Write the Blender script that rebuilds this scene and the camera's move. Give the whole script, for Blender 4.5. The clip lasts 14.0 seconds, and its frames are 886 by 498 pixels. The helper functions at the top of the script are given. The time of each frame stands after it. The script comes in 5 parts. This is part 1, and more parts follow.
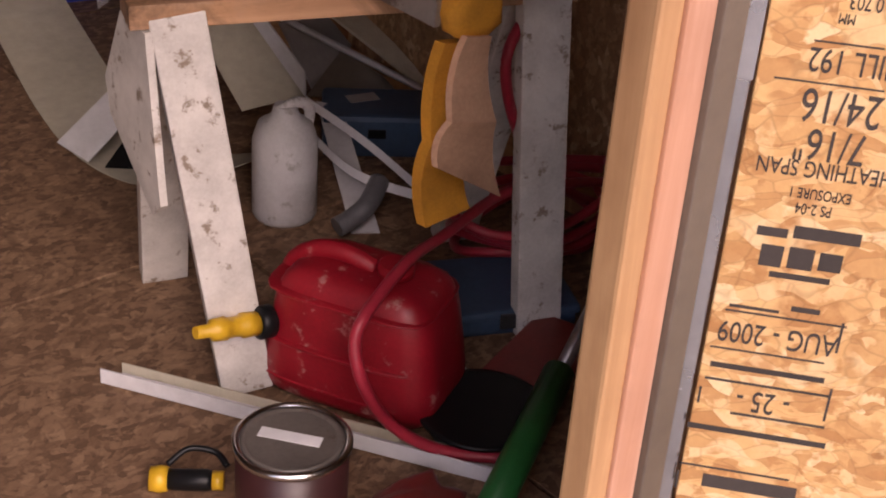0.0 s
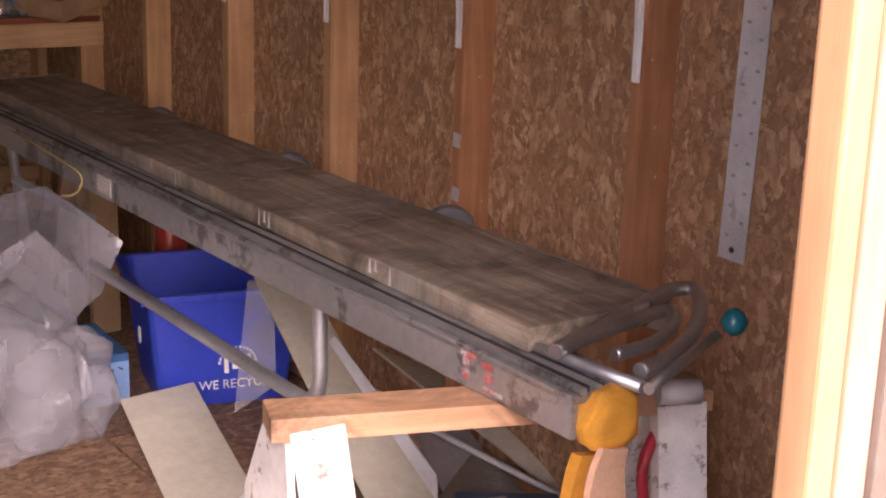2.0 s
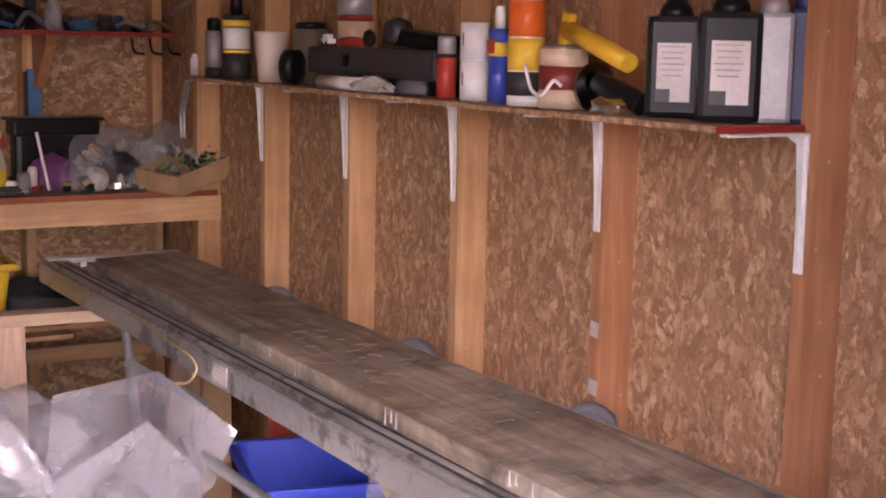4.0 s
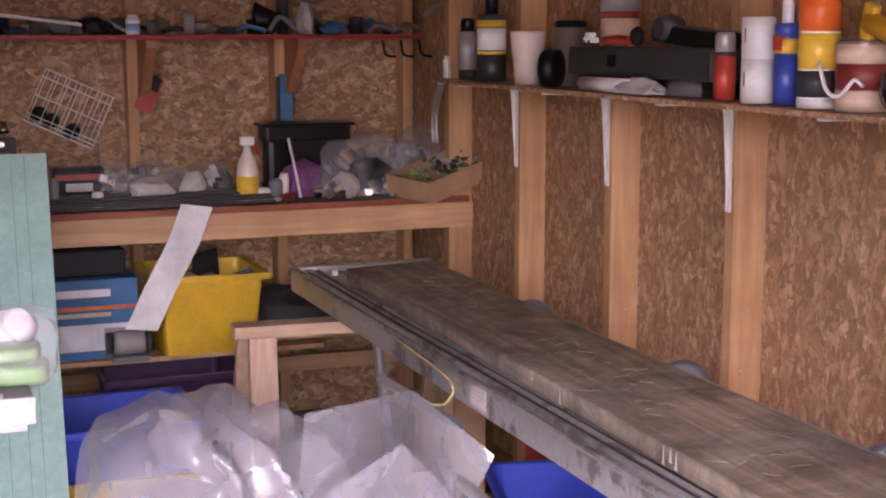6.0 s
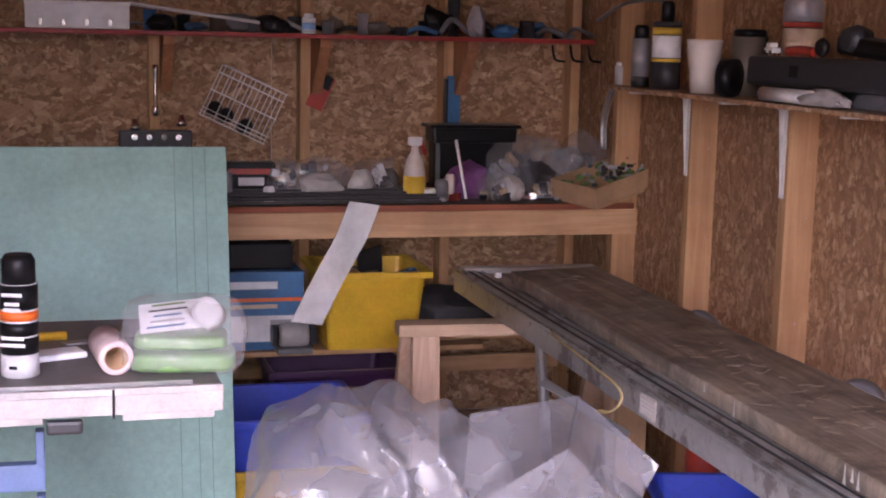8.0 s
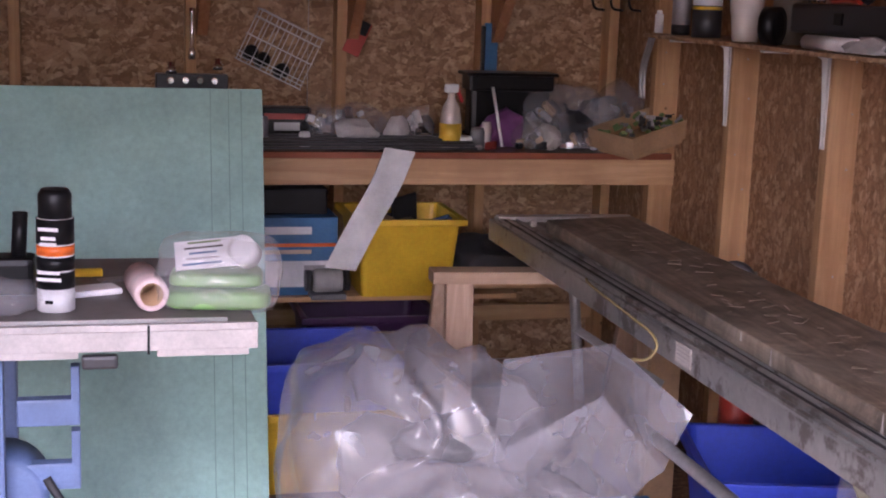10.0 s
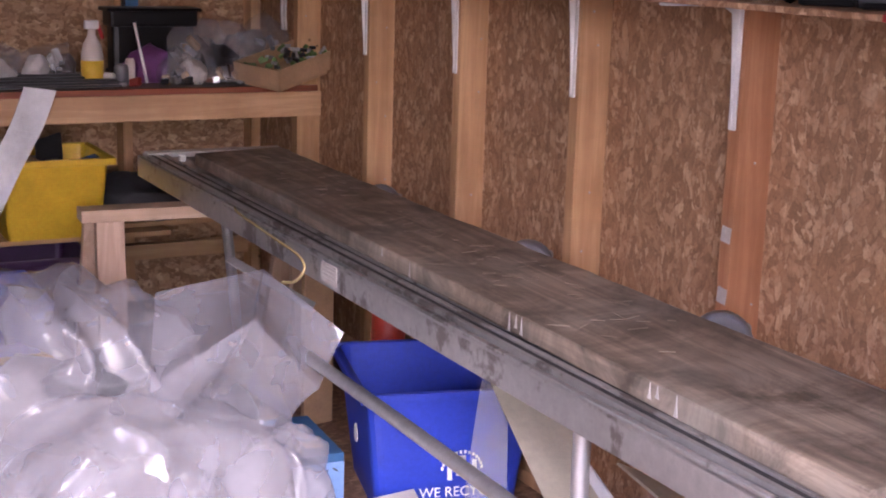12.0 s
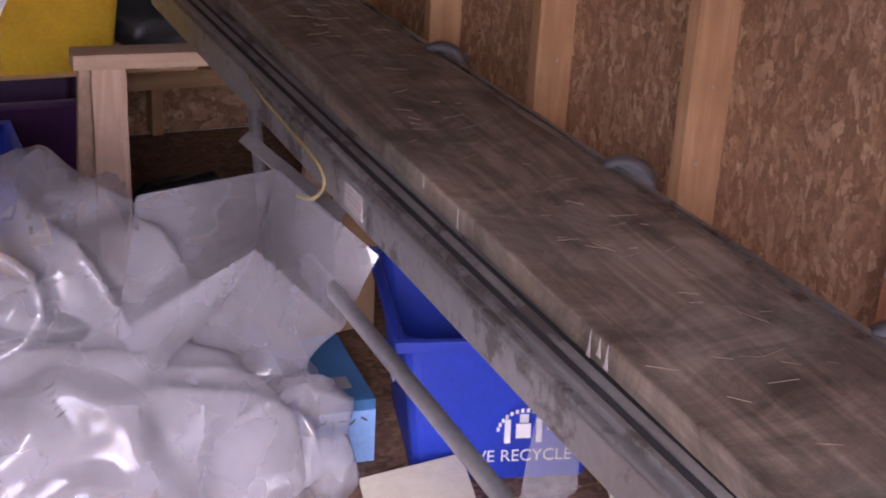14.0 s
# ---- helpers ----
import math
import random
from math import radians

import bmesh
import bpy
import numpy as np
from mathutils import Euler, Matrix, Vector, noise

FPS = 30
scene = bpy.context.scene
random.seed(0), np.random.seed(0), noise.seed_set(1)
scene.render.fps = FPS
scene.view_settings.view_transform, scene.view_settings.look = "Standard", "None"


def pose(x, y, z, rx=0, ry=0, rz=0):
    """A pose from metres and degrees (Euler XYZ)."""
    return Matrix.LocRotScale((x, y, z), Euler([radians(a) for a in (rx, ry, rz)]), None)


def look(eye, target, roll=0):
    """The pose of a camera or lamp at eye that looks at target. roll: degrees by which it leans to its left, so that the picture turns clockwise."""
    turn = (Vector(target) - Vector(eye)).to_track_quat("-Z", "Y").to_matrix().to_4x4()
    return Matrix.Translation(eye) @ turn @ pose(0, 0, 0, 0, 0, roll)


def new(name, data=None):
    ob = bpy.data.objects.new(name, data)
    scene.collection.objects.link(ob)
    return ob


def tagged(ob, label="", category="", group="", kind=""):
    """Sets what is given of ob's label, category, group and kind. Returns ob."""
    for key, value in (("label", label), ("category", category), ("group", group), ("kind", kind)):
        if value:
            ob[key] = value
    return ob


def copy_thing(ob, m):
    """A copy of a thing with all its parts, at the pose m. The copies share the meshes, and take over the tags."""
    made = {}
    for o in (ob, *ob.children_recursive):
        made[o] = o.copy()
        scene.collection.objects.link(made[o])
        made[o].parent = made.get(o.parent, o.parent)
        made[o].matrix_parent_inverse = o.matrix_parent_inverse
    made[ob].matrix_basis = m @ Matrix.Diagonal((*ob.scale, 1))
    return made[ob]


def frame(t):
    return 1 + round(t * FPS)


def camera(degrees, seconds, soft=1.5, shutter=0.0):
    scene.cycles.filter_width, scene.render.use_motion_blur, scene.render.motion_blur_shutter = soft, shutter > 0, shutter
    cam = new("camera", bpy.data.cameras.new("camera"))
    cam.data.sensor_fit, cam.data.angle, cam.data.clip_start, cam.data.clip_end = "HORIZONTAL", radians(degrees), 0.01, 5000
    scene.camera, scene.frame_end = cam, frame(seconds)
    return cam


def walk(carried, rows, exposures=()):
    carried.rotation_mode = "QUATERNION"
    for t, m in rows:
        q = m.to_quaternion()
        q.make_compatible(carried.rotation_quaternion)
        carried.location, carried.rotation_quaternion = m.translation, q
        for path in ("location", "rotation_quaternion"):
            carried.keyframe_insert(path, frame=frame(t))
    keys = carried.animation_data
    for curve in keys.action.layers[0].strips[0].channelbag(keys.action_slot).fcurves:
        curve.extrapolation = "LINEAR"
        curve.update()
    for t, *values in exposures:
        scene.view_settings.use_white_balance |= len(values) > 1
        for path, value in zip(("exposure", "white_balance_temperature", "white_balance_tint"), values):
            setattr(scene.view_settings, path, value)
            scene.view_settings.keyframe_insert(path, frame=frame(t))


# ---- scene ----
EXPOSURES = [(0.0, -0.8, 6700, 30), (0.5, -0.8, 6400, 30), (1.0, -0.2, 6300, 30), (1.5, 0.3, 6300, 30), (2.0, 1.0, 6250, 31), (2.7, 1.8, 6150, 33), (5.0, 2.05, 5750, 33), (7.5, 1.85, 5450, 32), (10.0, 1.42, 5400, 32), (12.0, 1.75, 5450, 33), (13.5, 1.32, 5400, 33), (14.0, 1.27, 5400, 33)]
cam = camera(35.03, 14.0, soft=2.0)
# seconds, x, y, z of the eye, then the three turns in degrees
PATH = [
    (0.0, -2.024, -2.068, 1.411, 59.64, -3.75, -39.67),
    (0.5, -2.031, -2.053, 1.390, 62.65, -3.49, -35.19),
    (1.0, -2.041, -2.056, 1.381, 67.38, -3.28, -35.48),
    (1.5, -2.047, -2.055, 1.413, 71.05, -2.08, -35.73),
    (2.0, -2.039, -2.051, 1.448, 75.12, -1.75, -35.15),
    (2.5, -2.031, -2.038, 1.476, 79.51, -0.80, -33.77),
    (2.7, -2.046, -2.052, 1.470, 81.35, -0.85, -32.75),
    (5.0, -1.889, -1.621, 1.478, 80.96, -0.51, -28.09),
    (5.5, -1.880, -1.599, 1.472, 81.17, -0.56, -24.41),
    (6.0, -1.913, -1.585, 1.480, 81.21, 0.07, -21.25),
    (6.5, -1.948, -1.594, 1.482, 81.26, -0.30, -18.43),
    (7.0, -1.962, -1.589, 1.479, 81.39, -0.83, -17.53),
    (7.5, -1.985, -1.582, 1.484, 81.36, -1.06, -16.28),
    (10.0, -1.991, -1.560, 1.454, 79.41, -1.98, -13.75),
    (10.5, -1.993, -1.582, 1.453, 78.15, -1.95, -14.09),
    (11.0, -1.937, -1.589, 1.441, 77.50, -1.04, -18.06),
    (11.5, -1.939, -1.619, 1.457, 77.08, -1.29, -24.38),
    (12.0, -1.966, -1.648, 1.430, 77.50, -1.61, -27.54),
    (12.5, -1.963, -1.632, 1.416, 75.91, -2.75, -32.51),
    (13.0, -1.859, -1.451, 1.390, 73.44, -3.69, -33.65),
    (13.5, -1.640, -1.140, 1.482, 69.07, -2.25, -28.27),
    (14.0, -1.525, -0.878, 1.517, 67.42, -3.04, -23.22),
]
walk(cam, [(t, pose(*row)) for t, *row in PATH], EXPOSURES)

# ---- daylight ----
world = bpy.data.worlds.new("world")
scene.world = world
world.use_nodes = True
wn = world.node_tree.nodes
sky = wn.new("ShaderNodeTexSky")
sky.sky_type = "NISHITA"
sky.sun_disc = False
sky.sun_elevation, sky.sun_rotation = radians(38), radians(202)
sky.dust_density = 4.0
wn["Background"].inputs["Strength"].default_value = 0.38
world.node_tree.links.new(sky.outputs[0], wn["Background"].inputs["Color"])
sun = new("sun", bpy.data.lights.new("sun", "SUN"))
sun.data.energy, sun.data.angle, sun.data.color = 1.35, radians(36), (1.0, 0.97, 0.95)
sun.matrix_world = look((-4.7, -8.5, 7.9), (-1.3, 0.0, 0.7))


# ---- materials ----
def mat(name, base, rough=0.6, metal=0.0):
    m = bpy.data.materials.new(name)
    m.use_nodes = True
    b = m.node_tree.nodes["Principled BSDF"]
    b.inputs["Base Color"].default_value = (*base, 1)
    b.inputs["Roughness"].default_value = rough
    b.inputs["Metallic"].default_value = metal
    return m


def node(m, kind, **values):
    n = m.node_tree.nodes.new(kind)
    for key, value in values.items():
        n.inputs[key].default_value = value
    return n


def link(m, a, b):
    m.node_tree.links.new(a, b)


def ramp(m, source, stops):
    r = m.node_tree.nodes.new("ShaderNodeValToRGB")
    while len(r.color_ramp.elements) < len(stops):
        r.color_ramp.elements.new(0.5)
    for e, (at, c) in zip(r.color_ramp.elements, stops):
        e.position, e.color = at, (*c, 1)
    link(m, source, r.inputs[0])
    return r.outputs[0]


def mixed(m, kind, factor, a, b):
    n = m.node_tree.nodes.new("ShaderNodeMix")
    n.data_type, n.blend_type = "RGBA", kind
    for value, sock in ((factor, n.inputs[0]), (a, n.inputs[6]), (b, n.inputs[7])):
        if isinstance(value, (int, float)):
            sock.default_value = value
        elif isinstance(value, tuple):
            sock.default_value = (*value, 1)
        else:
            link(m, value, sock)
    return n.outputs[2]


def coords(m, scale=(1, 1, 1), turn=(0, 0, 0), spread=0.0):
    """Object coordinates, scaled; spread shifts them from object to object."""
    c = m.node_tree.nodes.new("ShaderNodeTexCoord")
    p = m.node_tree.nodes.new("ShaderNodeMapping")
    p.inputs["Scale"].default_value = scale
    p.inputs["Rotation"].default_value = turn
    out = c.outputs["Object"]
    if spread:
        info = m.node_tree.nodes.new("ShaderNodeObjectInfo")
        mul = m.node_tree.nodes.new("ShaderNodeMath")
        mul.operation = "MULTIPLY"
        mul.inputs[1].default_value = spread
        link(m, info.outputs["Random"], mul.inputs[0])
        add = m.node_tree.nodes.new("ShaderNodeVectorMath")
        link(m, out, add.inputs[0])
        link(m, mul.outputs[0], add.inputs[1])
        out = add.outputs[0]
    link(m, out, p.inputs["Vector"])
    return p.outputs[0]


def bump(m, height, strength=0.3, distance=0.002):
    b = node(m, "ShaderNodeBump", Strength=strength, Distance=distance)
    link(m, height, b.inputs["Height"])
    link(m, b.outputs[0], m.node_tree.nodes["Principled BSDF"].inputs["Normal"])


def paint(name, base, rough=0.5, metal=0.0, wear=None, amount=0.5, grain=40.0, relief=0.15, coat=0.0):
    """A plain surface with cloudy variation, fine grain and worn patches of another colour."""
    m = mat(name, base, rough, metal)
    b = m.node_tree.nodes["Principled BSDF"]
    v = coords(m, spread=7.0)
    n1 = node(m, "ShaderNodeTexNoise", Scale=grain * 0.15, Detail=5.0, Roughness=0.6)
    n2 = node(m, "ShaderNodeTexNoise", Scale=grain * 3, Detail=4.0, Roughness=0.7)
    link(m, v, n1.inputs["Vector"]), link(m, v, n2.inputs["Vector"])
    dark = tuple(c * 0.72 for c in base)
    light = tuple(min(1, c * 1.18) for c in base)
    col = ramp(m, n1.outputs[0], [(0.3, dark), (0.7, light)])
    col = mixed(m, "OVERLAY", 0.25, col, n2.outputs[0])
    if wear:
        n3 = node(m, "ShaderNodeTexNoise", Scale=grain * 0.4, Detail=8.0, Roughness=0.7)
        link(m, v, n3.inputs["Vector"])
        edge = 0.66 - 0.22 * amount
        f = ramp(m, n3.outputs[0], [(edge, (0, 0, 0)), (edge + 0.06, (1, 1, 1))])
        col = mixed(m, "MIX", f, col, wear)
    link(m, col, b.inputs["Base Color"])
    r = m.node_tree.nodes.new("ShaderNodeMapRange")
    r.inputs["To Min"].default_value, r.inputs["To Max"].default_value = max(0.05, rough - 0.12), min(1, rough + 0.15)
    link(m, n1.outputs[0], r.inputs[0]), link(m, r.outputs[0], b.inputs["Roughness"])
    if coat:
        b.inputs["Coat Weight"].default_value = coat
    bump(m, n2.outputs[0], relief, 0.001)
    return m


def strand_board(name, dark, mid, light, turn=(0, 0, 0), stretch=(52, 52, 24), gap=0.35):
    """Oriented strand board: overlapping long flakes of several browns."""
    m = mat(name, mid, 0.75)
    b = m.node_tree.nodes["Principled BSDF"]
    warp = node(m, "ShaderNodeTexNoise", Scale=7.0, Detail=3.0)
    base = coords(m, (1, 1, 1), turn, spread=11.0)
    link(m, base, warp.inputs["Vector"])
    cols, heights = [], []
    for i, (k, tilt) in enumerate(((1.0, 0.25), (1.5, -0.5), (0.75, 1.0))):
        p = m.node_tree.nodes.new("ShaderNodeMapping")
        p.inputs["Scale"].default_value = tuple(s * k for s in stretch)
        p.inputs["Rotation"].default_value = (tilt, tilt * 0.5, tilt)
        p.inputs["Location"].default_value = (i * 3.1, i * 1.7, i * 5.3)
        add = m.node_tree.nodes.new("ShaderNodeMix")
        add.data_type, add.blend_type = "RGBA", "LINEAR_LIGHT"
        add.inputs[0].default_value = 0.05
        link(m, base, add.inputs[6]), link(m, warp.outputs["Color"], add.inputs[7])
        link(m, add.outputs[2], p.inputs["Vector"])
        v = node(m, "ShaderNodeTexVoronoi", Scale=1.0, Randomness=1.0)
        link(m, p.outputs[0], v.inputs["Vector"])
        sep = m.node_tree.nodes.new("ShaderNodeSeparateColor")
        link(m, v.outputs["Color"], sep.inputs[0])
        cols.append(ramp(m, sep.outputs[i], [(0.0, dark), (0.3, tuple(0.6 * a + 0.4 * c for a, c in zip(dark, mid))), (0.62, mid), (0.9, tuple(0.5 * a + 0.5 * c for a, c in zip(mid, light))), (1.0, light)]))
        if i == 0:
            e = node(m, "ShaderNodeTexVoronoi", Scale=1.0, Randomness=1.0)
            e.feature = "DISTANCE_TO_EDGE"
            link(m, p.outputs[0], e.inputs["Vector"])
            seams = ramp(m, e.outputs["Distance"], [(0.0, (0.45, 0.42, 0.4)), (0.05, (1, 1, 1))])
        heights.append(sep.outputs[(i + 1) % 3])
    pick = node(m, "ShaderNodeTexNoise", Scale=34.0, Detail=4.0, Roughness=0.6)
    link(m, base, pick.inputs["Vector"])
    col = mixed(m, "MIX", ramp(m, pick.outputs[0], [(0.46, (0, 0, 0)), (0.54, (1, 1, 1))]), cols[0], cols[1])
    pick2 = node(m, "ShaderNodeTexNoise", Scale=20.0, Detail=4.0)
    link(m, base, pick2.inputs["Vector"])
    col = mixed(m, "MIX", ramp(m, pick2.outputs[0], [(0.52, (0, 0, 0)), (0.6, (0.85, 0.85, 0.85))]), col, cols[2])
    fine = node(m, "ShaderNodeTexNoise", Scale=90.0, Detail=6.0, Roughness=0.75)
    link(m, base, fine.inputs["Vector"])
    col = mixed(m, "OVERLAY", gap, col, fine.outputs[0])
    big = node(m, "ShaderNodeTexNoise", Scale=1.6, Detail=3.0)
    link(m, base, big.inputs["Vector"])
    col = mixed(m, "MULTIPLY", 0.5, col, ramp(m, big.outputs[0], [(0.3, (0.7, 0.68, 0.66)), (0.7, (1, 1, 1))]))
    col = mixed(m, "MULTIPLY", 0.4, col, seams)
    link(m, col, b.inputs["Base Color"])
    h = mixed(m, "MIX", 0.5, heights[0], fine.outputs[0])
    bump(m, h, 0.35, 0.0015)
    return m


def lumber(name, light, dark, along="z", rough=0.65, knots=True, grey=None):
    """Sawn timber: grain along one axis, knots and stains."""
    m = mat(name, light, rough)
    b = m.node_tree.nodes["Principled BSDF"]
    s = {"x": (1.2, 22, 22), "y": (22, 1.2, 22), "z": (22, 22, 1.2)}[along]
    v = coords(m, s, spread=31.0)
    n = node(m, "ShaderNodeTexNoise", Scale=1.4, Detail=7.0, Roughness=0.65, Distortion=0.6)
    link(m, v, n.inputs["Vector"])
    col = ramp(m, n.outputs[0], [(0.28, dark), (0.5, tuple((a + c) / 2 for a, c in zip(light, dark))), (0.62, light)])
    plain = coords(m, spread=31.0)
    if knots:
        k = node(m, "ShaderNodeTexVoronoi", Scale=5.5)
        link(m, plain, k.inputs["Vector"])
        f = ramp(m, k.outputs["Distance"], [(0.02, (1, 1, 1)), (0.045, (0, 0, 0))])
        col = mixed(m, "MIX", f, col, tuple(c * 0.35 for c in dark))
    st = node(m, "ShaderNodeTexNoise", Scale=4.0, Detail=6.0, Roughness=0.6)
    link(m, plain, st.inputs["Vector"])
    if grey:
        col = mixed(m, "MIX", ramp(m, st.outputs[0], [(0.45, (0, 0, 0)), (0.65, (0.6, 0.6, 0.6))]), col, grey)
        soil = node(m, "ShaderNodeTexNoise", Scale=4.5, Detail=10.0, Roughness=0.75, Distortion=1.0)
        link(m, plain, soil.inputs["Vector"])
        col = mixed(m, "MULTIPLY", 0.85, col, ramp(m, soil.outputs[0], [(0.38, (0.20, 0.19, 0.18)), (0.5, (0.70, 0.69, 0.68)), (0.60, (1.08, 1.08, 1.08))]))
    else:
        col = mixed(m, "MULTIPLY", 0.6, col, ramp(m, st.outputs[0], [(0.35, (0.66, 0.62, 0.6)), (0.6, (1, 1, 1))]))
    link(m, col, b.inputs["Base Color"])
    bump(m, n.outputs[0], 0.25, 0.0012)
    return m


def plastic_film(name, base=(0.37, 0.36, 0.395), alpha=0.43):
    """Clear cloudy polythene: part seen through, part milky, with sharp sheen."""
    m = mat(name, base, 0.15)
    b = m.node_tree.nodes["Principled BSDF"]
    b.inputs["Specular IOR Level"].default_value = 0.8
    v = coords(m)
    warp = node(m, "ShaderNodeTexNoise", Scale=4.0, Detail=2.0, Roughness=0.5)
    link(m, v, warp.inputs["Vector"])
    bent = mixed(m, "LINEAR_LIGHT", 0.12, v, warp.outputs["Color"])
    cloud = node(m, "ShaderNodeTexNoise", Scale=5.0, Detail=3.0, Roughness=0.55)
    link(m, bent, cloud.inputs["Vector"])
    r = m.node_tree.nodes.new("ShaderNodeMapRange")
    r.inputs["From Min"].default_value, r.inputs["From Max"].default_value = 0.3, 0.7
    r.inputs["To Min"].default_value, r.inputs["To Max"].default_value = max(0.04, alpha - 0.13), min(0.95, alpha + 0.15)
    link(m, cloud.outputs[0], r.inputs[0]), link(m, r.outputs[0], b.inputs["Alpha"])
    ridge = node(m, "ShaderNodeTexNoise", Scale=7.0, Detail=2.0, Roughness=0.5)
    ridge.noise_type = "RIDGED_MULTIFRACTAL"
    link(m, bent, ridge.inputs["Vector"])
    bump(m, ridge.outputs[0], 0.45, 0.014)
    return m


OSB_WALL = strand_board("osb_wall", (0.29, 0.158, 0.08), (0.43, 0.245, 0.127), (0.64, 0.44, 0.265), stretch=(50, 50, 23), gap=0.45)
OSB_BACK = strand_board("osb_back", (0.24, 0.13, 0.065), (0.43, 0.265, 0.15), (0.66, 0.47, 0.29), stretch=(26, 44, 44))
OSB_FLOOR = strand_board("osb_floor", (0.12, 0.065, 0.035), (0.24, 0.14, 0.08), (0.34, 0.215, 0.13), stretch=(34, 60, 60))
OSB_DOOR = strand_board("osb_door", (0.46, 0.22, 0.075), (0.72, 0.44, 0.18), (0.86, 0.64, 0.36), stretch=(26, 62, 62), gap=0.25)
PINE = lumber("pine", (0.62, 0.38, 0.19), (0.44, 0.24, 0.11))
PINE_X = lumber("pine_x", (0.64, 0.41, 0.22), (0.46, 0.26, 0.12), "x")
PINE_RED = lumber("pine_red", (0.50, 0.25, 0.12), (0.36, 0.15, 0.065))
PINE_PINK = lumber("pine_pink", (0.62, 0.36, 0.25), (0.50, 0.25, 0.15))
PINE_PALE_X = lumber("pine_pale_x", (0.66, 0.50, 0.36), (0.50, 0.34, 0.22), "x")
PINE_PALE = lumber("pine_pale", (0.66, 0.47, 0.34), (0.50, 0.33, 0.22))
PINE_ORANGE_X = lumber("pine_orange_x", (0.52, 0.30, 0.17), (0.38, 0.20, 0.10), "x", grey=(0.30, 0.24, 0.20))
OLD_PLANK = lumber("old_plank", (0.38, 0.305, 0.23), (0.115, 0.09, 0.068), "y", 0.5, True, grey=(0.26, 0.24, 0.205))
WHITE_OLD = paint("white_old", (0.62, 0.59, 0.55), 0.6, wear=(0.26, 0.20, 0.15), amount=0.38, grain=60)
ALUMINIUM = paint("aluminium", (0.42, 0.41, 0.40), 0.42, 0.75, wear=(0.20, 0.18, 0.165), amount=0.55, grain=14)
GALVANISED = paint("galvanised", (0.52, 0.52, 0.53), 0.4, 0.8, grain=20)
STEEL = paint("steel", (0.45, 0.44, 0.43), 0.35, 0.9, grain=20)
CHROME_LEAF = paint("bright_steel", (0.72, 0.72, 0.73), 0.25, 1.0, grain=30)
RUBBER = paint("rubber", (0.03, 0.03, 0.032), 0.6)
BLACK = paint("black_plastic", (0.009, 0.009, 0.010), 0.35)
BLACK.node_tree.nodes["Principled BSDF"].inputs["Specular IOR Level"].default_value = 0.22
WHITE = paint("white_paint", (0.75, 0.74, 0.72), 0.45)
WHITE_VINYL = paint("white_vinyl", (0.66, 0.66, 0.68), 0.4, grain=15)
CREAM = paint("cream_vinyl", (0.56, 0.52, 0.41), 0.5, grain=12)
GREY_SHEET = paint("grey_sheet", (0.36, 0.34, 0.33), 0.5, grain=12)
BROWN_SHEET = paint("brown_sheet", (0.14, 0.115, 0.09), 0.45, grain=12)
TABLE_TOP = paint("table_top", (0.21, 0.19, 0.18), 0.55, grain=14)
GREEN_FOAM = paint("green_foam", (0.29, 0.46, 0.41), 0.7, grain=18, relief=0.1)
FOAM_CUT = paint("foam_cut", (0.19, 0.31, 0.27), 0.8)
BLUE_BIN = paint("blue_plastic", (0.028, 0.055, 0.44), 0.42, grain=25)
YELLOW_BIN = paint("yellow_plastic", (0.68, 0.42, 0.012), 0.4, grain=25)
RED_CAN = paint("red_plastic", (0.30, 0.009, 0.018), 0.4, wear=(0.40, 0.16, 0.15), amount=0.30, grain=45)
RED_PAINT = paint("red_paint", (0.28, 0.022, 0.018), 0.5, grain=20)
RED_HOSE = paint("red_hose", (0.38, 0.025, 0.045), 0.4, grain=60)
FILM = plastic_film("polythene")
FADED_PAPER = paint("faded_paper", (0.46, 0.43, 0.41), 0.7)
FADED_RED = paint("faded_red", (0.42, 0.10, 0.09), 0.6, wear=(0.40, 0.38, 0.36), amount=0.7, grain=60)
INK = paint("stamp_ink", (0.05, 0.04, 0.035), 0.8)
GROUND = paint("ground_gravel", (0.36, 0.34, 0.31), 0.9, wear=(0.22, 0.21, 0.18), amount=0.5, grain=4)


# ---- building blocks ----
def box(bm, size, at=(0, 0, 0), turn=(0, 0, 0), bevel=0.0):
    """A box of that size round the point at."""
    r = bmesh.ops.create_cube(bm, size=1.0, matrix=pose(*at, *turn) @ Matrix.Diagonal((*size, 1)))
    if bevel:
        es = {e for v in r["verts"] for e in v.link_edges}
        bmesh.ops.bevel(bm, geom=list(es), offset=bevel, segments=2, affect="EDGES", profile=0.6)
    return bm


def boxed(size, at=(0, 0, 0), turn=(0, 0, 0), bevel=0.003):
    return box(bmesh.new(), size, at, turn, bevel)


def lathe(bm, profile, m=Matrix(), sides=24):
    """A turned body from (radius, height) pairs, closed at both ends."""
    rings = []
    for r, z in profile:
        rings.append([bm.verts.new(m @ Vector((r * math.cos(a), r * math.sin(a), z))) for a in (2 * math.pi * i / sides for i in range(sides))])
    for a, b in zip(rings, rings[1:]):
        for i in range(sides):
            bm.faces.new((a[i], a[(i + 1) % sides], b[(i + 1) % sides], b[i])).smooth = True
    bm.faces.new(rings[0][::-1]), bm.faces.new(rings[-1])
    return bm


def turned(profile, m=Matrix(), sides=24):
    return lathe(bmesh.new(), profile, m, sides)


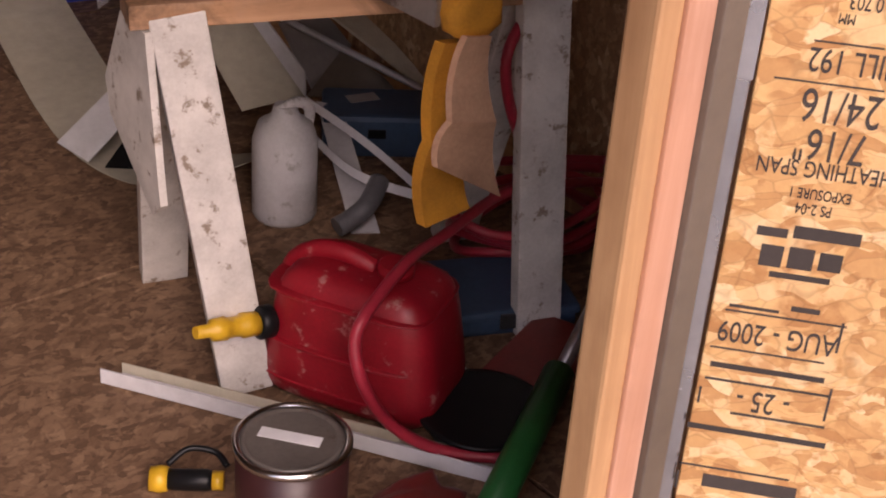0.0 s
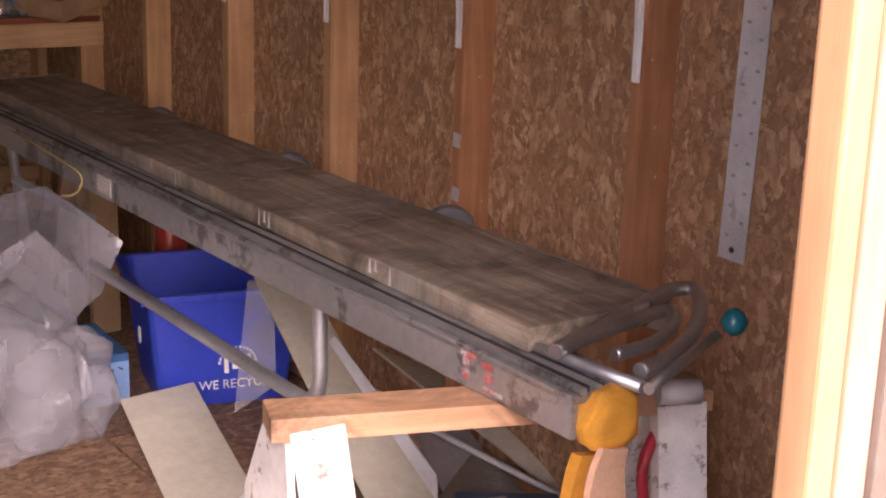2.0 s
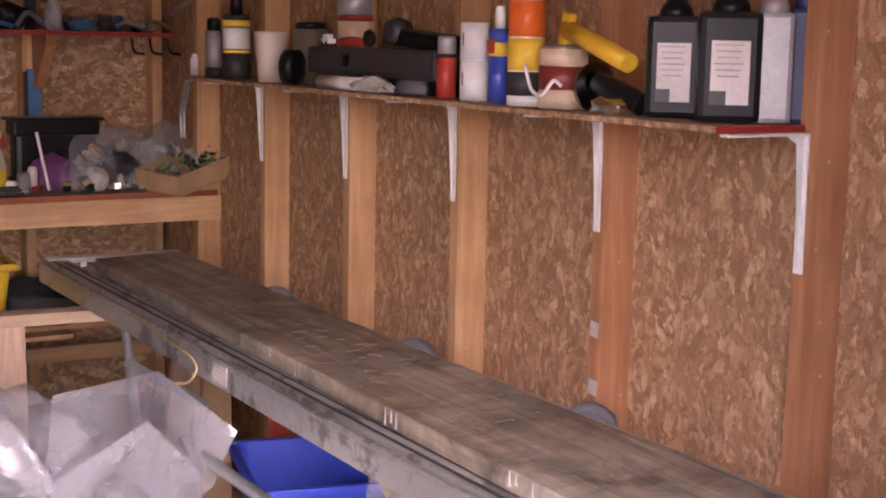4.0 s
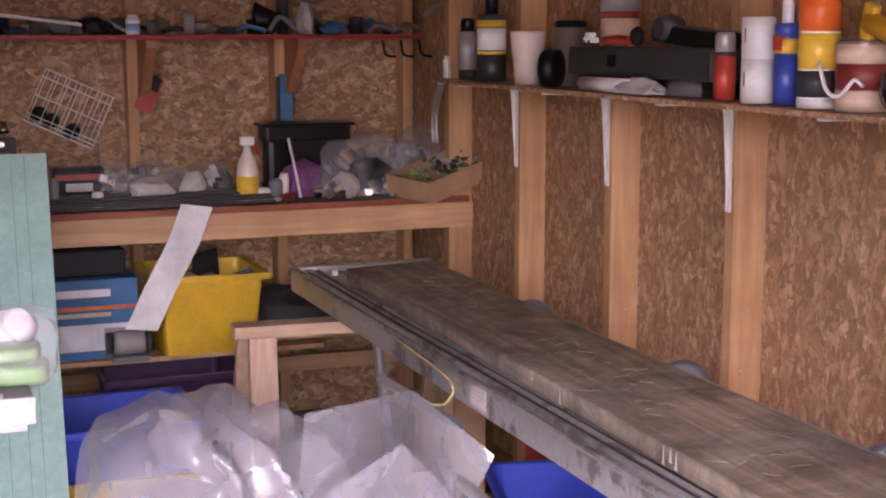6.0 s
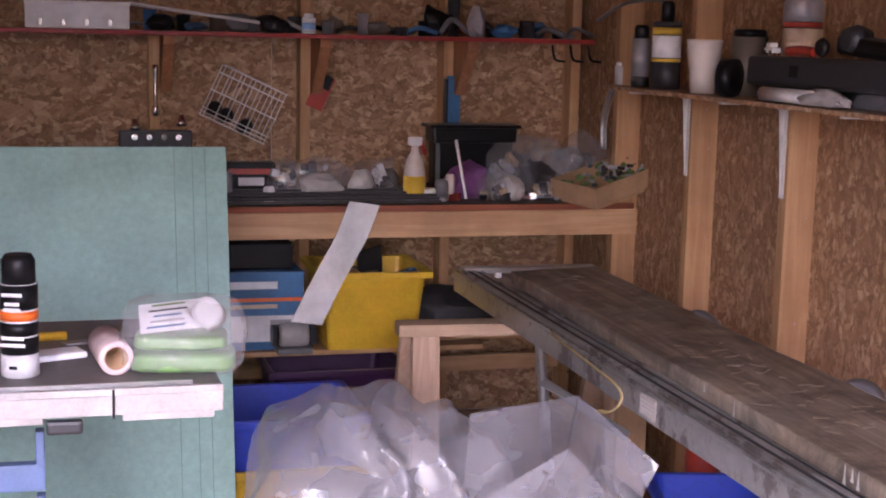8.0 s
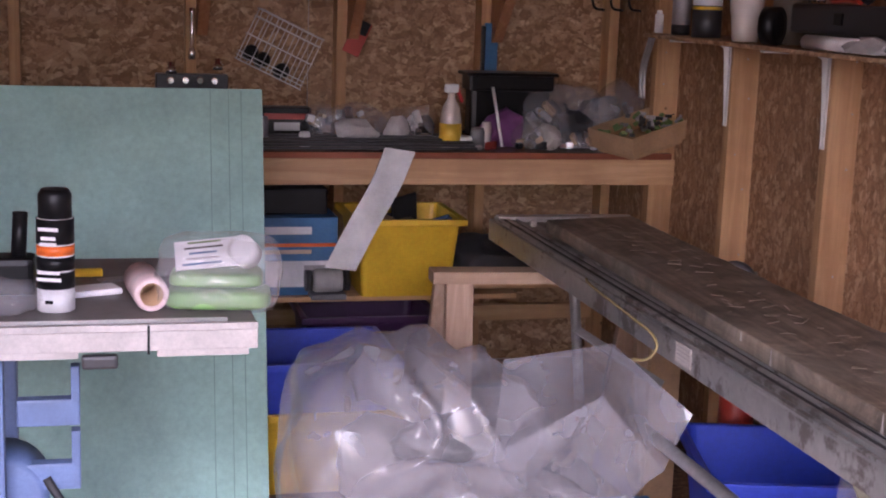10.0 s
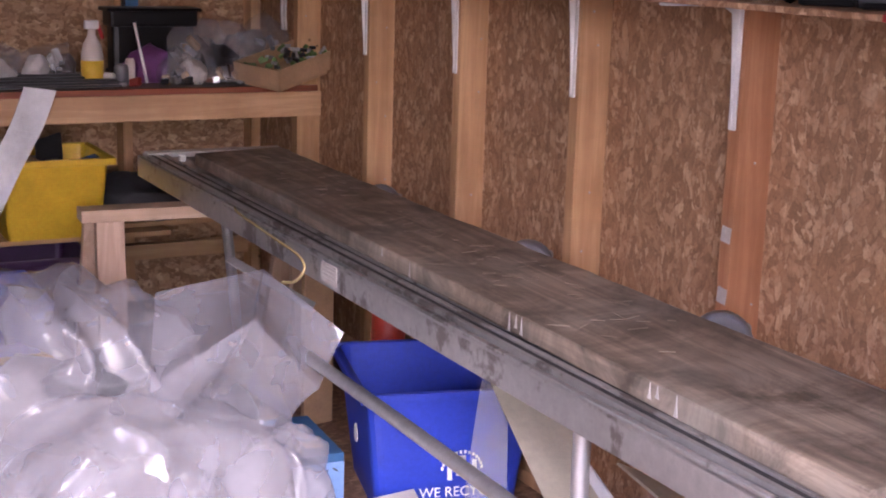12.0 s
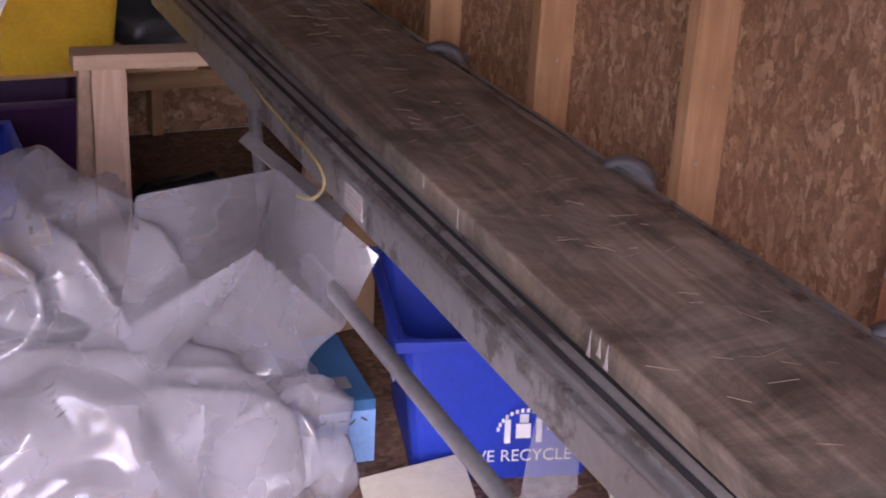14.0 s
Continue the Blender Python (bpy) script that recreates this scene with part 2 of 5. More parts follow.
def curve_points(points, steps=8):
    """A smooth line through the points."""
    p = [Vector(q) for q in points]
    p = [p[0] * 2 - p[1]] + p + [p[-1] * 2 - p[-2]]
    out = []
    for a, b, c, d in zip(p, p[1:], p[2:], p[3:]):
        for i in range(steps):
            t = i / steps
            out.append(0.5 * (2 * b + (c - a) * t + (2 * a - 5 * b + 4 * c - d) * t * t + (3 * b - a - 3 * c + d) * t ** 3))
    return out + [p[-2]]


def tube(bm, points, radius, sides=10, steps=8, smooth=True):
    line = curve_points(points, steps) if smooth else [Vector(q) for q in points]
    rings, up = [], Vector((0.13, 0.21, 0.97))
    for i, q in enumerate(line):
        d = (line[min(i + 1, len(line) - 1)] - line[max(i - 1, 0)]).normalized()
        a = d.cross(up).normalized()
        if a.length < 0.5:
            a = d.orthogonal().normalized()
        b = d.cross(a)
        r = radius[min(i, len(radius) - 1)] if isinstance(radius, (list, tuple)) else radius
        rings.append([bm.verts.new(q + r * (math.cos(w) * a + math.sin(w) * b)) for w in (2 * math.pi * k / sides for k in range(sides))])
    for a, b in zip(rings, rings[1:]):
        for k in range(sides):
            bm.faces.new((a[k], a[(k + 1) % sides], b[(k + 1) % sides], b[k])).smooth = True
    bm.faces.new(rings[0][::-1]), bm.faces.new(rings[-1])
    return bm


def tubed(points, radius, sides=10, steps=8, smooth=True):
    return tube(bmesh.new(), points, radius, sides, steps, smooth)


def slab(bm, outline, thick, m=Matrix()):
    """A flat plate: an outline in x, y, given thickness upward from z = 0, then placed by m."""
    lo = [bm.verts.new(m @ Vector((x, y, 0))) for x, y in outline]
    hi = [bm.verts.new(m @ Vector((x, y, thick))) for x, y in outline]
    bm.faces.new(lo[::-1]), bm.faces.new(hi)
    k = len(lo)
    for i in range(k):
        bm.faces.new((lo[i], lo[(i + 1) % k], hi[(i + 1) % k], hi[i]))
    return bm


def slabbed(outline, thick, m=Matrix()):
    return slab(bmesh.new(), outline, thick, m)


def strip_sheet(points, width_dir, width, thick):
    """A bent sheet: a smooth line swept along width_dir, with a thickness."""
    bm = bmesh.new()
    line, w = curve_points(points, 8), Vector(width_dir).normalized() * width
    rows = []
    for i, q in enumerate(line):
        d = (line[min(i + 1, len(line) - 1)] - line[max(i - 1, 0)]).normalized()
        n = d.cross(w).normalized() * thick
        rows.append([bm.verts.new(v) for v in (q, q + w, q + w + n, q + n)])
    for a, b in zip(rows, rows[1:]):
        for k in range(4):
            bm.faces.new((a[k], a[(k + 1) % 4], b[(k + 1) % 4], b[k]))
    bm.faces.new(rows[0][::-1]), bm.faces.new(rows[-1])
    return bm


def mesh_of(bm, name, material):
    bmesh.ops.recalc_face_normals(bm, faces=bm.faces)
    me = bpy.data.meshes.new(name)
    bm.to_mesh(me)
    bm.free()
    me.materials.append(material)
    return me


def part(name, bm, material, parent=None, label=""):
    ob = new(name, mesh_of(bm, name, material))
    ob.parent = parent
    if label:
        ob["label"] = label
    return ob


def thing(name, label, category, at=(0, 0, 0), turn=(0, 0, 0), group="", kind=""):
    ob = new(name)
    ob.matrix_world = pose(*at, *turn)
    ob.empty_display_size = 0.05
    return tagged(ob, label, category, group, kind)


def single(name, bm, material, label, category, at=(0, 0, 0), turn=(0, 0, 0), group="", kind=""):
    ob = part(name, bm, material)
    ob.matrix_world = pose(*at, *turn)
    return tagged(ob, label, category, group, kind)


def writing(text, size, material, parent, at, turn, name="lettering", depth=0.0004, narrow=1.0):
    """Letters as a mesh, lying in the local x, y plane."""
    cu = bpy.data.curves.new(name, "FONT")
    cu.body, cu.size, cu.extrude, cu.align_x, cu.align_y = text, size, depth, "CENTER", "CENTER"
    tmp = bpy.data.objects.new(name, cu)
    scene.collection.objects.link(tmp)
    me = bpy.data.meshes.new_from_object(tmp.evaluated_get(bpy.context.evaluated_depsgraph_get()))
    bpy.data.objects.remove(tmp)
    bpy.data.curves.remove(cu)
    me.name = name
    me.materials.clear()
    me.materials.append(material)
    ob = new(name, me)
    ob.parent = parent
    ob.matrix_basis = pose(*at, *turn) @ Matrix.Diagonal((narrow, 1, 1, 1))
    return ob


# ---- the shed ----
single("ground", box(bmesh.new(), (300, 300, 0.1), (0, 0, -0.25)), GROUND, "grey gravel and earth outside the shed", "ground", kind="structure")
LEFT, BACK, FRONT, HIGH = -3.66, 3.66, -1.33, 2.25
STUD_Y = [0.61 * k for k in range(-2, 6)]

floor = tagged(new("floor"), "brown strand board shed floor with dirty seams", "floor", kind="structure")
part("subfloor", boxed((3.7, 5.1, 0.1), (LEFT / 2, 1.16, -0.065), bevel=0), RUBBER, floor)
for x0, x1 in ((-0.752, 0.0), (-1.972, -0.752), (-3.192, -1.972), (LEFT, -3.192)):
    for y0, y1 in ((FRONT, -0.002), (0.002, 1.22), (1.22, 2.44), (2.44, BACK)):
        part("floor_panel", boxed((x1 - x0 - 0.008, y1 - y0 - 0.008, 0.014), ((x0 + x1) / 2, (y0 + y1) / 2, -0.007), bevel=0.0015), OSB_FLOOR, floor)

wall_right = tagged(new("wall_east"), "bare timber stud wall sheathed in brown strand board", "wall", kind="structure")
for y0, y1 in ((FRONT, -0.0), (0.0, 1.22), (1.22, 2.44), (2.44, BACK + 0.02)):
    part("panel", boxed((0.012, y1 - y0 - 0.003, HIGH), (0.006, (y0 + y1) / 2, HIGH / 2), bevel=0.001), OSB_WALL, wall_right)
for k, y in enumerate(STUD_Y):
    if y > 3.1:
        continue
    part("stud", boxed((0.089, 0.038, HIGH - 0.04), (-0.0445, y + 0.019, HIGH / 2), bevel=0.0025), PINE_RED if k in (2, 3) else PINE, wall_right)
nail_mesh = mesh_of(turned([(0.0028, 0), (0.0028, 0.0012), (0.0015, 0.0016)], pose(0, 0, 0, 90, 0, 0), 8), "nail", STEEL)
rng_n = random.Random(9)
for y in STUD_Y:
    for z in [0.25 + 0.15 * j for j in range(9)]:
        if y < 3.1 and rng_n.random() < 0.8:
            nail = new("nail", nail_mesh)
            nail.parent = wall_right
            nail.location = (-0.018 - 0.055 * rng_n.random(), y - 0.0002, z + rng_n.uniform(-0.05, 0.05))
part("bottom_plate", boxed((0.089, BACK - FRONT, 0.038), (-0.0455, 1.16, 0.019)), PINE, wall_right)

wall_back = tagged(new("wall_north"), "back stud wall sheathed in strand board", "wall", kind="structure")
for x0, x1 in ((-1.22, -0.0), (-2.44, -1.22), (LEFT, -2.44)):
    part("panel", boxed((x1 - x0 - 0.003, 0.012, HIGH), ((x0 + x1) / 2, BACK + 0.006, HIGH / 2), bevel=0.001), OSB_BACK, wall_back)
for x in (-0.055, -0.565, -1.11, -1.655, -2.26, -2.87, -3.5):
    part("stud", boxed((0.038, 0.089, HIGH - 0.04), (x, BACK - 0.0445, HIGH / 2), bevel=0.0025), PINE, wall_back)

wall_left = single("wall_west", boxed((0.012, BACK - FRONT, HIGH), (LEFT - 0.006, 1.16, HIGH / 2), bevel=0), OSB_WALL, "side wall sheathed in strand board", "wall", kind="structure")
wall_front = tagged(new("wall_south"), "front wall beside the doorway, with left panel and header added unseen", "wall", kind="structure")
part("panel", boxed((1.058, 0.1, HIGH), (-0.529, FRONT - 0.05, HIGH / 2), bevel=0), OSB_WALL, wall_front)
# left panel and header are unseen, sized to keep daylight off the far corner
part("panel", boxed((0.71, 0.1, HIGH), (LEFT + 0.355, FRONT - 0.05, HIGH / 2), bevel=0), OSB_WALL, wall_front)
part("header", boxed((1.68, 0.1, 0.23), (-2.108, FRONT - 0.05, HIGH - 0.115), bevel=0.002), PINE_X, wall_front)
single("ceiling", boxed((3.8, 5.2, 0.05), (LEFT / 2, 1.16, HIGH + 0.03), bevel=0), OSB_WALL, "strand board roof deck over the shed", "ceiling", kind="structure")

siding = single("siding", boxed((0.02, 5.1, HIGH + 0.2), (0.024, 1.16, HIGH / 2), bevel=0), WHITE_VINYL, "plain outer cladding of the shed", "cladding", kind="structure")
single("siding", boxed((3.8, 0.02, HIGH + 0.2), (LEFT / 2, BACK + 0.026, HIGH / 2), bevel=0), WHITE_VINYL, "plain outer cladding behind the back wall", "cladding", kind="structure")
# door post and the open door
post = tagged(new("door_frame"), "rough orange pine door post with knots", "door frame", kind="structure")
part("jamb_stud", boxed((0.092, 0.034, HIGH - 0.02), (-1.216, -1.4185, HIGH / 2), bevel=0.004), PINE, post)
part("jamb_stud", boxed((0.11, 0.072, HIGH - 0.02), (-1.116, -1.366, HIGH / 2), bevel=0.003), PINE, post)
part("stop_strip", boxed((0.034, 0.006, HIGH - 0.02), (-1.2195, -1.438, HIGH / 2), bevel=0.002), PINE_PINK, post, "pinkish planed pine strip")
# dark brown strip paints the shade in the gap between post and door
part("weather_strip", boxed((0.030, 0.012, HIGH - 0.02), (-1.187, -1.442, HIGH / 2), bevel=0.002), BROWN_SHEET, post, "dark strip standing in for the shaded gap beside the door")

door = thing("door_1", "open strand board door stamped with black print", "door", (-1.1454, -1.4461, 0), (0, 0, -50), kind="structure")
part("door_panel", boxed((0.95, 0.012, 2.0), (0.475, 0, 1.05), bevel=0.001), OSB_DOOR, door)
for x, z, size, words in [(0.074, 1.0037, 0.029, 'MILL 192'), (0.0702, 0.9654, 0.0415, '24/16'), (0.0681, 0.9315, 0.0399, '7/16"'), (0.071, 0.9084, 0.021, 'SHEATHING SPAN'), (0.069, 0.8861, 0.0135, 'EXPOSURE 1'), (0.0663, 0.8718, 0.0145, 'PS 2-04'), (0.0603, 0.7429, 0.0306, 'AUG - 2009'), (0.0602, 0.6722, 0.0323, '- 25 -'), (0.0594, 1.0388, 0.0126, 'MM'), (0.0713, 1.0532, 0.0172, '0.703')]:
    writing(words, size, INK, door, (x, -0.0064, z), (90, 180, 0), "stamp", narrow=0.68)
for x, z, w, h in [(0.0638, 0.7634, 0.1043, 0.0018), (0.0548, 0.7235, 0.0996, 0.0017), (0.1124, 0.7515, 0.0022, 0.0313), (0.0604, 0.6895, 0.1097, 0.0024), (0.0761, 0.6553, 0.0846, 0.0025), (0.1164, 0.68, 0.0022, 0.0356), (0.0036, 0.6702, 0.0022, 0.0182), (0.0581, 0.7052, 0.1004, 0.0054), (0.0605, 0.6351, 0.1252, 0.0058), (0.0483, 0.5901, 0.1014, 0.002), (-0.0019, 0.5705, 0.0022, 0.0204), (0.0647, 0.5746, 0.087, 0.0147), (0.0565, 0.9834, 0.0857, 0.0014), (0.0653, 1.0181, 0.0539, 0.0014), (0.0374, 0.8458, 0.0255, 0.0085), (0.0824, 0.8488, 0.0554, 0.0118), (0.0404, 0.8229, 0.019, 0.0208), (0.0651, 0.8237, 0.0213, 0.0207), (0.0898, 0.8238, 0.0191, 0.0174), (0.0673, 0.8053, 0.0511, 0.0055), (0.0787, 0.774, 0.0246, 0.0051), (0.0356, 0.7686, 0.0426, 0.0029)]:
    part("stamp_bar", boxed((w, 0.0006, h), (x, -0.0063, z), bevel=0), INK, door)
part("edge_flashing", boxed((0.026, 0.010, 2.0), (-0.016, 0.004, 1.05), bevel=0.003), CHROME_LEAF, door, "bright bare metal edge strip")
for z in (0.30, 1.03, 1.78):
    hinge = part("hinge", turned([(0.0085, -0.055), (0.0085, -0.022), (0.0075, -0.021), (0.0085, -0.020), (0.0085, 0.055)], pose(-0.026, -0.012, z), 14), STEEL, door, "bright steel hinge")
    part("leaf", boxed((0.028, 0.003, 0.105), (-0.016, -0.0035, z), bevel=0.001), CHROME_LEAF, hinge)


# ---- trestles and planks ----
def trestle(at, turn, high, rail, leg_look, legs, length, label, gusset=False):
    t = thing("sawhorse", label, "sawhorse", at, (0, 0, turn))
    part("rail", boxed((length, 0.089, 0.038), (length / 2, 0, high - 0.019), bevel=0.003), rail, t)
    for tx, ty, fx, fy in legs:
        top, foot = Vector((tx, ty, high - 0.03)), Vector((fx, fy, 0.0))
        d = foot - top
        a, b = math.degrees(math.atan2(d.y, -d.z)), math.degrees(math.atan2(-d.x, -d.z))
        part("leg", boxed((0.085, 0.036, d.length + 0.004), tuple((top + foot) / 2 + Vector((0, 0, 0.008))), (a, b, 0), 0.003), leg_look, t)
    if gusset:
        g = [(-0.05, 0), (0.05, 0), (0.085, -0.27), (0.05, -0.30), (-0.12, -0.20), (-0.135, -0.14)]
        part("gusset", slabbed(g, 0.012, pose(0.022, 0, high - 0.04, 90, 0, -78)), leg_look, t, "white plywood gusset")
    return t


trestle((-1.098, -0.295, 0), -20.0, 0.665, PINE_ORANGE_X, WHITE_OLD, [(0.07, -0.028, 0.155, -0.105), (0.06, 0.03, 0.086, 0.285), (0.66, -0.03, 0.70, -0.06), (0.67, 0.03, 0.67, 0.30)], 0.715, "old white-painted sawhorse with a bare pine rail", True)
trestle((-1.0, 2.52, 0), -4.0, 0.605, PINE_PALE_X, PINE_PALE, [(0.085, -0.022, 0.085, -0.06), (0.06, 0.03, 0.06, 0.28), (0.68, -0.03, 0.70, -0.10), (0.68, 0.03, 0.68, 0.28)], 0.78, "bare pine sawhorse under the far end of the planks")

stage = thing("scaffold_plank", "long dull aluminium scaffold plank with grooved edges", "scaffold plank", (-0.785, -0.630, 0.735), (-0.4, 0, -0.8))
LONG = 3.45
part("side_rail", boxed((0.012, LONG, 0.068), (0.006, LONG / 2, -0.034)), ALUMINIUM, stage)
part("side_rail", boxed((0.012, LONG - 0.3, 0.068), (0.474, LONG / 2 + 0.15, -0.034)), ALUMINIUM, stage)
part("deck", boxed((0.456, LONG - 0.3, 0.012), (0.24, LONG / 2 + 0.15, -0.010)), ALUMINIUM, stage)
part("edge_track", boxed((0.14, LONG, 0.012), (0.07, LONG / 2, -0.0095)), ALUMINIUM, stage)
for x, w in ((0.022, 0.012), (0.05, 0.014), (0.078, 0.010)):
    part("rib", boxed((w, LONG, 0.012), (x, LONG / 2, 0.002), bevel=0.003), ALUMINIUM, stage)
part("rubber_strip", boxed((0.012, LONG - 0.02, 0.010), (0.036, LONG / 2, 0.001)), RUBBER, stage)
part("rubber_strip", boxed((0.012, LONG - 0.02, 0.008), (0.064, LONG / 2, 0.0)), RUBBER, stage)
for y in (2.05, 2.66, 3.31):
    part("bolt", boxed((0.02, 0.02, 0.02), (0.109, y, 0.006)), WHITE, stage)

rng_p = random.Random(21)
right_edge = [(0.300 + 0.006 * math.sin(2.1 * y) + rng_p.uniform(-0.005, 0.003), y) for y in (0.10 + 0.075 * k for k in range(39))]
outline = [(0, 0), (0.255, 0.012), (0.275, 0.024), (0.290, 0.050)] + right_edge + [(0.303, 3.03), (0.0, 2.96)]
body = slabbed(outline, 0.040)
bmesh.ops.bevel(body, geom=[e for e in body.edges if abs(e.verts[0].co.z - e.verts[1].co.z) < 0.001], offset=0.005, segments=2, affect="EDGES", profile=0.6)
plank = single("wooden_plank", body, OLD_PLANK, "weathered grey-brown wooden plank lying on the aluminium stage", "plank", (-0.736, -0.463, 0.742), (-0.4, 0, -1.75))

# ---- bench ----
STAIN_EDGE = lumber("stained_edge", (0.30, 0.085, 0.035), (0.14, 0.045, 0.02), "x")
bench = thing("workbench", "pine workbench with a red-brown edged top along the back wall", "workbench", (0, 0, 0))
part("top", boxed((2.6, 0.61, 0.020), (-1.32, 3.345, 0.892), bevel=0.002), BROWN_SHEET, bench, "dark stained bench top")
part("top_edge", boxed((2.6, 0.02, 0.022), (-1.32, 3.03, 0.8925), bevel=0.003), STAIN_EDGE, bench, "reddish brown stained top edge")
part("front_beam", boxed((2.6, 0.038, 0.089), (-1.305, 3.045, 0.836), bevel=0.003), PINE_X, bench)
for x in (-0.045, -2.55):
    part("leg", boxed((0.085, 0.038, 0.78), (x, 3.085, 0.40)), PINE, bench)
part("lower_shelf", boxed((2.4, 0.45, 0.018), (-1.75, 3.30, 0.39)), PINE_X, bench)

# right shelf
def bracket(at):
    b = thing("shelf_bracket", "white pressed steel shelf bracket", "shelf bracket", at, group="brackets under the side shelf")
    part("upright", boxed((0.006, 0.022, 0.26), (-0.003, 0, -0.13)), WHITE, b)
    part("arm", boxed((0.2, 0.022, 0.006), (-0.1, 0, -0.003)), WHITE, b)
    part("web", slabbed([(0, 0), (-0.195, 0), (-0.195, -0.002), (-0.05, -0.006), (-0.024, -0.02), (-0.020, -0.06), (-0.008, -0.25), (0, -0.255)], 0.003, pose(0, 0.0015, 0, 90, 0, 0)), WHITE, b)
    return b


first = bracket((-0.09, 0.02, 1.318))
for y in (0.63, 1.24, 1.85, 2.46):
    copy_thing(first, pose(-0.09, y, 1.318))
shelf = thing("side_shelf", "long strand board shelf with a red-painted end", "shelf", (0, 0, 0))
part("board", boxed((0.292, 2.63, 0.012), (-0.155, 1.345, 1.325)), OSB_BACK, shelf)
part("end_edge", boxed((0.29, 0.004, 0.013), (-0.155, 0.028, 1.325)), RED_PAINT, shelf, "red painted edge")

back_shelf = thing("back_shelf", "red-edged shelf on the back wall", "shelf", (0, 0, 0))
part("board", boxed((2.9, 0.24, 0.016), (-1.52, 3.45, 1.463)), RED_PAINT, back_shelf)

# green foam sheets
foam = thing("foam_board_stack", "leaning pale green rigid foam boards with score lines", "foam board", (-1.535, 2.10, 0.0), (-14, 0, 0))
part("board", boxed((1.22, 0.05, 1.18), (-0.61, 0.025, 0.6), bevel=0.004), GREEN_FOAM, foam)
part("board", boxed((1.2, 0.05, 1.17), (-0.62, 0.077, 0.6), bevel=0.004), GREEN_FOAM, foam)
for x in (-0.06, -0.095, -0.145):
    part("score_line", boxed((0.002, 0.003, 1.17), (x, -0.0005, 0.6), bevel=0), FOAM_CUT, foam)

# table on the left
table = thing("tool_table", "grey-topped tool table with a cream front edge", "table", (-1.722, 0.80, 0.0))
part("top", boxed((1.2, 0.6, 0.02), (-0.6, 0.30, 0.862)), TABLE_TOP, table)
part("front_edge", boxed((1.2, 0.03, 0.035), (-0.6, 0.005, 0.848)), FADED_PAPER, table)


def crate(name, label, material, at, turn, low, high_size, tall, thick=0.004):
    """A tapered open tub: outer floor and rim sizes."""
    c = thing(name, label, "storage bin", at, (0, 0, turn))
    bm = bmesh.new()
    lx, ly, hx, hy = low[0] / 2, low[1] / 2, high_size[0] / 2, high_size[1] / 2
    levels = [(lx, ly, 0), (hx, hy, tall), (hx - thick, hy - thick, tall - 0.002), (lx - thick, ly - thick, thick)]
    rings = []
    for x, y, z in levels:
        r = 0.14 * min(x, y)
        ring = []
        for sx, sy, a0 in ((1, 1, 0), (-1, 1, 90), (-1, -1, 180), (1, -1, 270)):
            for a in (0, 30, 60, 90):
                w = radians(a0 + a)
                ring.append(bm.verts.new((sx * (x - r) + r * math.cos(w), sy * (y - r) + r * math.sin(w), z)))
        rings.append(ring)
    for a, b in zip(rings, rings[1:]):
        for i in range(16):
            bm.faces.new((a[i], a[(i + 1) % 16], b[(i + 1) % 16], b[i]))
    bm.faces.new(rings[0][::-1]), bm.faces.new(rings[-1])
    part("tub", bm, material, c)
    for sx, sy, wx, wy in ((0, 1, 2 * hx + 0.036, 0.018), (0, -1, 2 * hx + 0.036, 0.018), (1, 0, 0.018, 2 * hy), (-1, 0, 0.018, 2 * hy)):
        part("rim", boxed((wx, wy, 0.024), (sx * (hx + 0.009), sy * (hy + 0.009), tall - 0.011), bevel=0.005), material, c)
    return c


blue = crate("recycling_bin", "blue plastic recycling box with white print", BLUE_BIN, (-0.33, 1.475, 0.0), -14, (0.36, 0.36), (0.44, 0.44), 0.34)
yellow = crate("yellow_tub", "yellow plastic tub on the shelf under the bench", YELLOW_BIN, (-0.955, 3.20, 0.40), 0, (0.31, 0.28), (0.36, 0.36), 0.275)


# ---- colours of the small things ----
ORANGE_CLOTH = paint("orange_cloth", (0.56, 0.25, 0.02), 0.9, grain=60, relief=0.4)
TAN_HIDE = paint("tan_leather", (0.62, 0.38, 0.24), 0.85, grain=50, relief=0.3)
TEAL = paint("teal_plastic", (0.01, 0.16, 0.20), 0.25)
GREEN_POLE = paint("green_paint", (0.015, 0.14, 0.035), 0.35)
CHROME = paint("chrome", (0.75, 0.75, 0.76), 0.18, 1.0)
TIN = paint("tin_lid", (0.15, 0.13, 0.115), 0.4, 0.25, wear=(0.09, 0.06, 0.04), amount=0.4)
BROWN_LABEL = paint("brown_label", (0.055, 0.018, 0.018), 0.4)
SPOUT = paint("spout_yellow", (0.68, 0.40, 0.02), 0.4)
CASE_BLUE = paint("case_blue", (0.045, 0.085, 0.15), 0.5)
BOX_BLUE = paint("box_blue", (0.05, 0.15, 0.32), 0.55)
BOX_SKY = paint("box_sky", (0.26, 0.44, 0.78), 0.55)
CARD = paint("cardboard", (0.42, 0.27, 0.15), 0.85)
PAPER = paint("paper", (0.78, 0.77, 0.78), 0.8)
GREY_PVC = paint("grey_pvc", (0.15, 0.15, 0.16), 0.45)
DARK_GREY = paint("dark_grey", (0.032, 0.032, 0.035), 0.45)
JUG_WHITE = paint("jug_white", (0.60, 0.59, 0.60), 0.45, wear=(0.38, 0.36, 0.35), amount=0.3)
BASIN = paint("grey_green_plastic", (0.085, 0.09, 0.075), 0.6, grain=30)
ROPE = paint("yellow_strap", (0.36, 0.29, 0.13), 0.9)
RED = paint("red_print", (0.55, 0.03, 0.03), 0.5)
